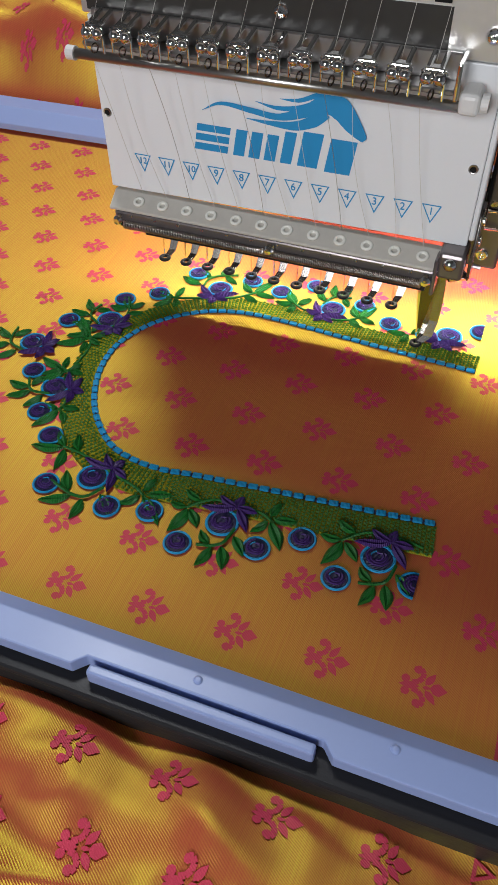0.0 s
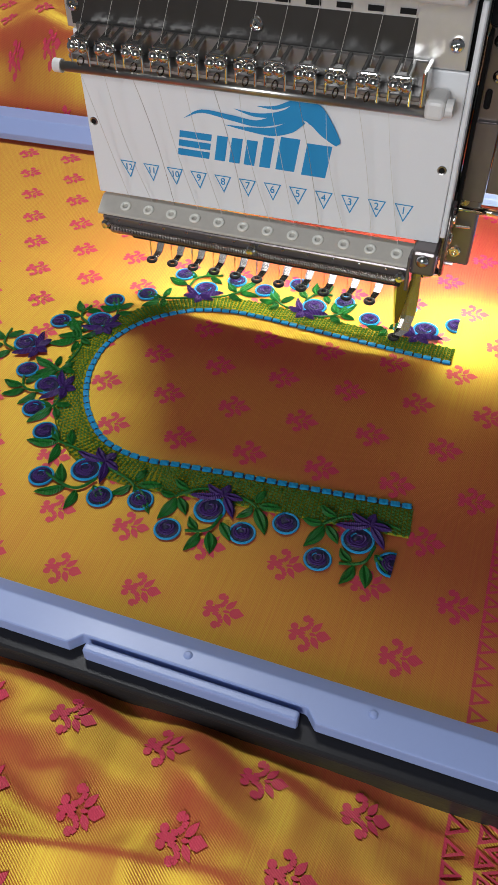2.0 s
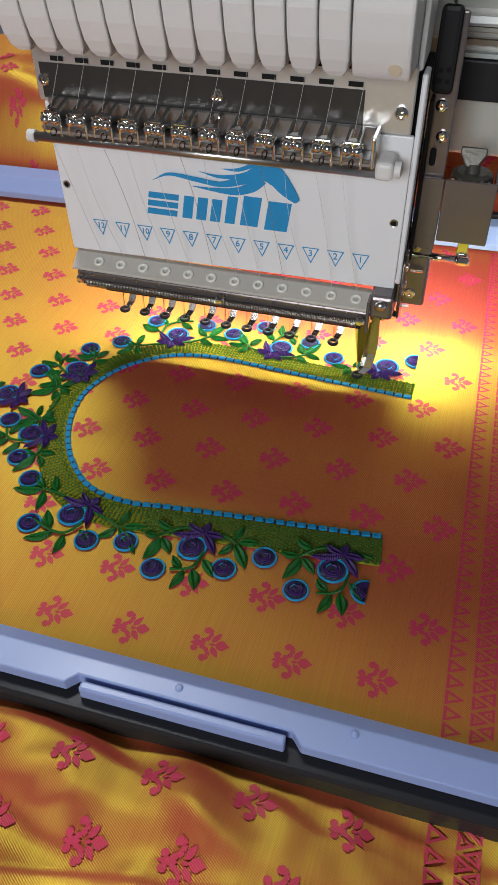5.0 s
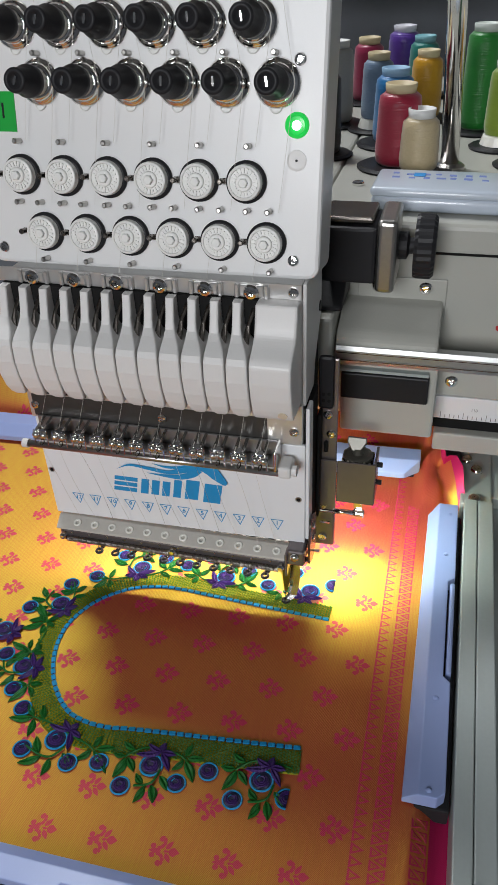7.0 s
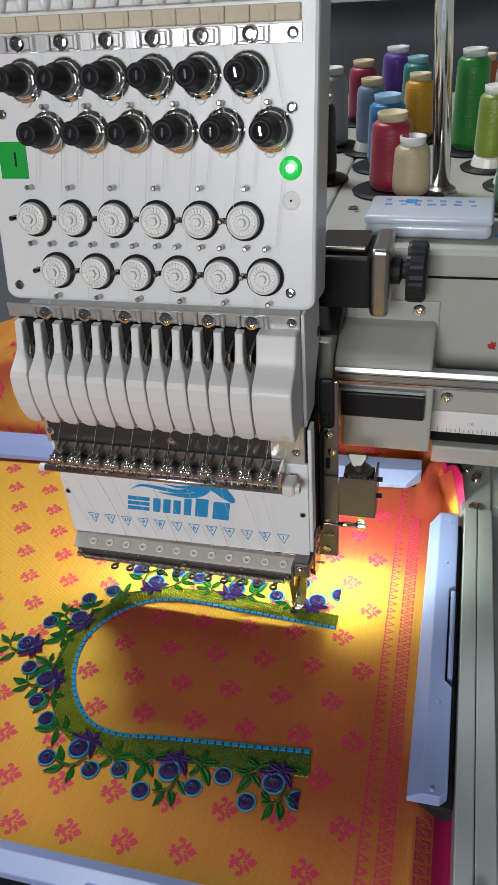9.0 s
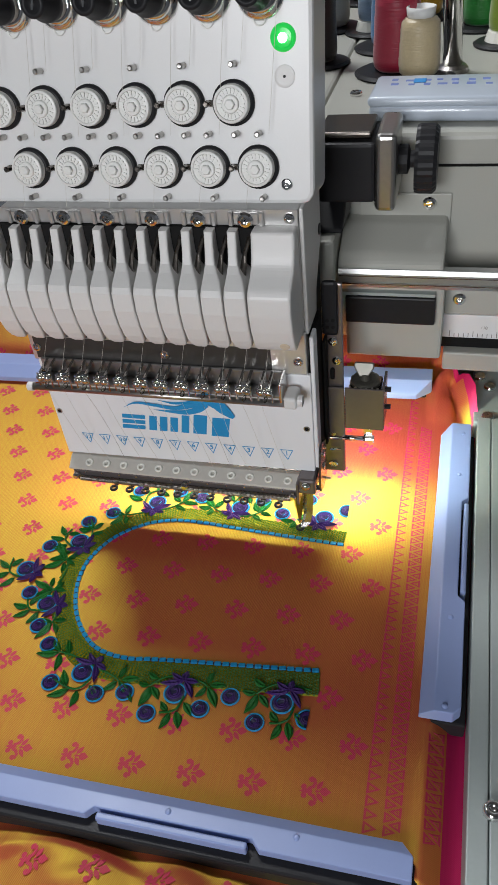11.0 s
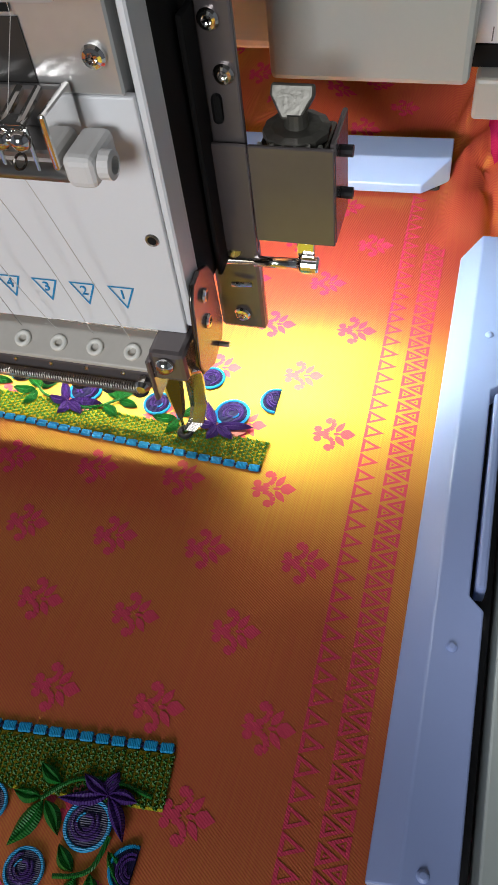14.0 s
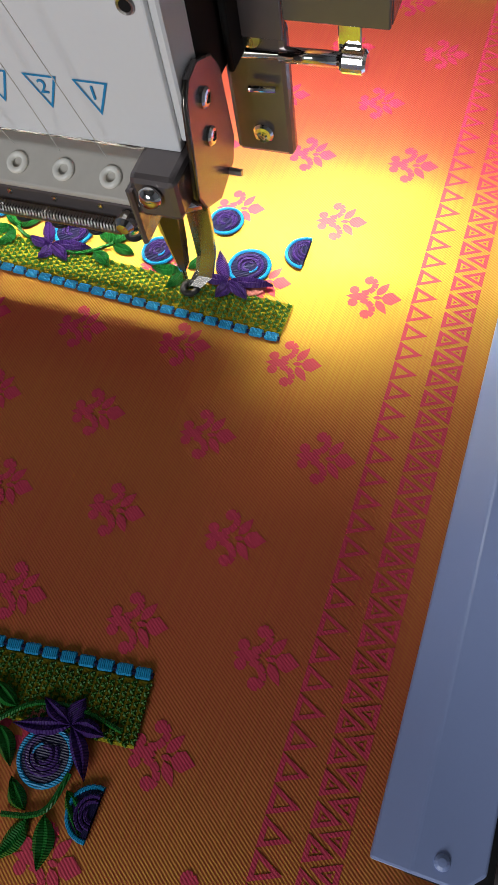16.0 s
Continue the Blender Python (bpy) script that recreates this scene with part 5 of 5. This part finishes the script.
part("end_bar", tube([(0.0200, -0.004, 0.0735), (0.0290, 0.002, 0.0730)], 0.0032, 12), "chrome", head, "", True)

# thread-trimmer bracket beside the head
br = thing("trimmer_bracket", "dark steel bracket with a small switch box and lever", "bracket", (0.04, 0.06, 0.09))
part("upright", box(0.0302, 0.0462, 0.050, 0.0535, 0.104, 0.262, 0.0012), "bronze", br, "upright steel plate")
part("slot", box(0.0345, 0.0385, 0.0494, 0.0499, 0.166, 0.178, 0.0018), "shadow", br, "dark oblong slot")
# strip that continues the gap's shade in black up to the bracket
part("gap_shade_strip", box(0.0301, 0.0326, 0.0360, 0.0498, 0.098, 0.2130, 0.001), "shadow", br)
blackp = part("pivot_plate", box(0.0290, 0.0425, 0.0465, 0.0498, 0.214, 0.2655, 0.003), "black", br, "black pivot plate")
for sx, sz in ((0.0335, 0.222), (0.0385, 0.222), (0.0335, 0.2285), (0.0385, 0.2290)):
    part("hole", lathe([(0.0016, 0), (0.0016, 0.0004), (0, 0.0004)], front(sx, 0.0464, sz), 12), "shadow", blackp)
mesh_part("screw", SCREW, None, br, m=front(0.0375, 0.050, 0.206))
mesh_part("screw", SCREW, None, br, m=front(0.0408, 0.050, 0.186))
cup = part("switch_box", join(box(0.0455, 0.0810, 0.044, 0.0462, 0.105, 0.1515, 0.0005, 1), box(0.0285, 0.0450, 0.0441, 0.0461, 0.0975, 0.1515, 0.0005, 1)), "bronze", br, "bent steel switch box")
part("box_side", box(0.0790, 0.0812, 0.0464, 0.074, 0.105, 0.1530, 0.0005, 1), "bronze", cup)
part("box_floor", box(0.0464, 0.0788, 0.0464, 0.074, 0.105, 0.108), "steel", cup)
part("core", box(0.0480, 0.0775, 0.048, 0.073, 0.108, 0.1480, 0.002), "darksteel", cup, "dark toothed core")
part("turn_knob", join(lathe([(0.0135, 0), (0.0135, 0.003), (0.0100, 0.004), (0, 0.004)], Matrix.Translation((0.0625, 0.0605, 0.1482)), 24, ripple=0.05, teeth=1), join(lathe([(0.0052, 0), (0.0046, 0.006), (0, 0.006)], Matrix.Translation((0.0625, 0.0605, 0.152)), 16), prism([(-0.0040, 0.0), (0.0040, 0.0), (0.0092, 0.009), (0.0088, 0.0135), (-0.0088, 0.0135), (-0.0092, 0.009)], 0.004, Matrix.Translation((0.0610, 0.0600, 0.1545)) @ pose(0, 0, 0, 62, 0, 0), 0.0010))), "oiledcast", cup, "oily serrated disc with a turning tab")
for k in range(6):
    part("tooth", box(0.0488 + 0.005 * k, 0.0508 + 0.005 * k, 0.0465, 0.0490, 0.1480, 0.1512, 0.0005, 1), "steel", cup)
for sz in (0.142, 0.122):
    part("stud", tube([(0.0812, 0.060, sz), (0.0860, 0.060, sz)], 0.0026, 10), "black", cup)
cup.matrix_basis = Matrix.Translation((0.0022, 0.002, 0.0068))
part("tab", box(0.0640, 0.0720, 0.0535, 0.0550, 0.096, 0.112, 0.0004, 1), "chrome", br)
part("lever_rod", tube([(0.026, 0.0485, 0.0965), (0.0440, 0.050, 0.0965), (0.0442, 0.050, 0.0965), (0.0670, 0.052, 0.0955)], [0.0019, 0.0019, 0.0027, 0.0027], 12), "chrome", br, "polished lever rod", True)
part("lever_tip", lathe([(0.0036, 0), (0.0042, 0.001), (0.0042, 0.008), (0.0030, 0.009), (0, 0.009)], Matrix.Translation((0.0655, 0.052, 0.0955)) @ along_x, 16), "chrome", br)
part("thin_rod", tube([(0.0325, 0.046, 0.0845), (0.0425, 0.047, 0.0845)], 0.0011, 8), "chrome", br)
sub = part("lamp_shield", box(0.0225, 0.0465, 0.0495, 0.0560, 0.0520, 0.1060, 0.0022, 2), "bronze", br, "rounded dark steel lamp shield")
mesh_part("screw", SCREW, None, sub, m=front(0.0350, 0.0495, 0.0630))
part("hanger", box(0.0235, 0.0420, 0.0565, 0.0640, 0.086, 0.116, 0.001), "darksteel", br)
part("cross_screw", lathe([(0.0036, 0), (0.0036, 0.002), (0, 0.0026)], front(0.0350, 0.0490, 0.1035), 14), "steel", br)

# ---- on top of the body: thread cones, tray and pole ----


def cone(label, x, y, color, height, r, stand=True, cap=(0.62, 0.52, 0.32), foot=False):
    """A wound cone of thread on its tube, with a stand disc below."""
    nm = "thread_cone_" + "".join(ch for ch in "abcdefghijklmnopqrst"[len(CONES)])
    CONES.append(label)
    mt = wound("wound_thread", color)
    M[nm], M[nm + "c"] = mt, mat("cone_tube", cap, 0.5)
    z0 = 0.3442
    t_ = thing("thread_cone", label, "thread cone", (x, y, z0), "thread cones behind the head")
    if stand:
        part("stand_disc", lathe([(r * 1.75, 0), (r * 1.8, 0.002), (r * 1.6, 0.004), (0.004, 0.0045)], Matrix.Translation((x, y, z0)), 28), "black", t_, "black stand disc")
    b0 = z0 + 0.0045
    if foot:
        part("collar", lathe([(r * 1.15, 0), (r * 1.0, 0.010), (r * 0.7, 0.013)], Matrix.Translation((x, y, b0)), 20), "ceramic", t_, "pale plastic collar")
        b0 += 0.010
    prof_ = [(r * 0.82, 0.0), (r * 0.95, 0.003), (r, 0.010)]
    for k in range(10):
        prof_.append((r * (1.0 - 0.007 * k + 0.010 * (k % 2)), 0.012 + (height - 0.030) * k / 10))
    prof_ += [(r * 0.90, height - 0.014), (r * 0.70, height - 0.010)]
    part("winding", lathe(prof_, Matrix.Translation((x, y, b0)), 28), nm, t_, "", True)
    part("tube", lathe([(r * 0.66, 0), (r * 0.70, 0.009), (r * 0.62, 0.0095), (r * 0.58, 0.001), (0, 0.001)], Matrix.Translation((x, y, b0 + height - 0.0105)), 22), nm + "c", t_, "", True)


CONES = []
cone("crimson thread cone on a stand disc", -0.016, 0.714, (0.40, 0.02, 0.09), 0.084, 0.0225)
cone("light blue thread cone with a cream tube", 0.017, 0.532, (0.22, 0.32, 0.46), 0.078, 0.0200, foot=True)
cone("violet thread cone on a stand disc", 0.027, 0.800, (0.10, 0.03, 0.34), 0.090, 0.0245, cap=(0.6, 0.6, 0.66))
cone("teal thread cone on a stand disc", 0.060, 0.765, (0.01, 0.24, 0.20), 0.080, 0.0225, cap=(0.2, 0.45, 0.5))
cone("yellow thread cone on a stand disc", 0.074, 0.600, (0.72, 0.36, 0.01), 0.082, 0.0210)
cone("bright blue thread cone", 0.045, 0.455, (0.01, 0.22, 0.55), 0.082, 0.0235, cap=(0.3, 0.5, 0.7))
cone("deep red thread cone", 0.060, 0.353, (0.42, 0.015, 0.05), 0.082, 0.0240)
cone("cream metallic thread cone", 0.0845, 0.330, (0.62, 0.50, 0.30), 0.062, 0.0205, cap=(0.7, 0.7, 0.68))
cone("grass green thread cone", 0.142, 0.535, (0.015, 0.26, 0.03), 0.118, 0.0215, cap=(0.6, 0.65, 0.6))
cone("orange thread cone on a stand disc", 0.160, 0.740, (0.60, 0.16, 0.03), 0.084, 0.020)
cone("olive green thread cone with a white collar", 0.169, 0.451, (0.22, 0.32, 0.03), 0.080, 0.0190, foot=True, cap=(0.7, 0.7, 0.66))
cone("golden brown thread cone with a pale collar", 0.192, 0.372, (0.45, 0.24, 0.02), 0.076, 0.0170, foot=True)
cone("dark green thread cone", 0.189, 0.290, (0.01, 0.13, 0.06), 0.080, 0.0175)
cone("white thread cone with a tall clear tube", 0.190, 0.669, (0.5, 0.5, 0.47), 0.086, 0.0180, cap=(0.7, 0.7, 0.68))
cone("black thread cone on a stand disc", -0.026, 0.396, (0.015, 0.015, 0.016), 0.092, 0.0180, cap=(0.7, 0.7, 0.68))
cone("pale grey thread cone", -0.038, 0.56, (0.5, 0.5, 0.47), 0.098, 0.021, cap=(0.7, 0.7, 0.68))
pole = thing("thread_stand_pole", "bright steel thread-stand pole", "pole", (0.117, 0.352, 0.344))
part("tube", tube([(0.117, 0.352, 0.3442), (0.095, 0.352, 0.75), (0.073, 0.352, 1.15)], 0.0098, 24), "chrome", pole, "", True)
part("foot", lathe([(0.016, 0), (0.016, 0.004), (0.012, 0.007), (0.0100, 0.007)], Matrix.Translation((0.117, 0.352, 0.3442)), 24), "steel", pole)
tb = thing("plastic_box", "frosted plastic box with small blue scraps", "box", (0.108, 0.205, 0.344))
part("shell", box(0.0505, 0.1700, 0.191, 0.258, 0.3446, 0.3600, 0.0062, 4), "clear", tb, "", True)
part("lid", box(0.0495, 0.1710, 0.190, 0.259, 0.3580, 0.3668, 0.0042, 4), "clear", tb, "frosted lid with blue marks", True)
rr = random.Random(8)
for row in range(2):
    for k in range(7):
        x, y = 0.066 + 0.0135 * k + rr.uniform(-0.002, 0.002), 0.238 - 0.013 * row + rr.uniform(-0.002, 0.002)
        part("mark", box(x, x + rr.uniform(0.005, 0.009), y, y + rr.uniform(0.004, 0.006), 0.3668, 0.3671), "penmark", tb, "smudged blue pen mark")
part("tape", box(0.0850, 0.0960, 0.232, 0.243, 0.3670, 0.3676, 0.0002, 1), "bluescrap", tb, "scrap of blue tape")
tb.rotation_euler.z = radians(-2.0)
scrap = thing("tape_scrap", "scrap of bright blue tape on the cover", "tape", (0.178, 0.205, 0.344))
part("strip", box(0.1735, 0.1830, 0.2020, 0.2090, 0.3442, 0.3450, 0.0003, 1), "bluescrap", scrap)
for sx, sy in ((0.028, 0.280), (0.192, 0.262)):
    mesh_part("screw", BIGSCREW, None, body, m=pose(sx, sy, 0.344))
part("top_hole", lathe([(0.007, 0), (0.007, 0.0004), (0, 0.0004)], Matrix.Translation((0.032, 0.201, 0.344)), 22), "shadow", body)

# shelf edge on the far wall
sh = thing("wall_shelf", "dark brown shelf with a pale edge", "shelf", (0.2, 1.15, 0.5))
part("board", box(-0.5, 1.2, 1.0, 1.299, 0.506, 0.532, 0.003), "wood", sh)
part("edging", box(-0.5, 1.2, 0.990, 0.9995, 0.486, 0.5055), "alu", sh)
part("lip", box(-0.5, 1.2, 1.0, 1.02, 0.486, 0.5055), "alu", sh)
part("bracket", box(0.6, 0.63, 1.05, 1.299, 0.40, 0.5055), "steel", sh)
cl = thing("folded_cloth", "folded orange and gold cloth on the wall shelf", "cloth", (0.1, 1.10, 0.532))
bm = bmesh.new()
rows = []
for i in range(41):
    x = -0.30 + 0.0125 * i
    edge = 0.996 + 0.012 * noise.noise(Vector((x * 9, 0, 5)))
    top = 0.566 + 0.012 * noise.noise(Vector((x * 7, 1, 2)))
    rows.append([bm.verts.new((x, yy, zz)) for yy, zz in ((edge + 0.006, 0.5325), (edge, 0.540), (edge + 0.002, 0.548), (edge + 0.012, 0.552), (edge + 0.004, 0.557), (edge + 0.006, top), (edge + 0.03, top + 0.006), (1.22, top + 0.004), (1.22, 0.5325))])
for a, b in zip(rows, rows[1:]):
    for k in range(8):
        bm.faces.new((a[k], a[k + 1], b[k + 1], b[k]))
bm.faces.new(rows[0])
bm.faces.new(rows[-1])
part("fold", bm, "silk", cl, "", True)
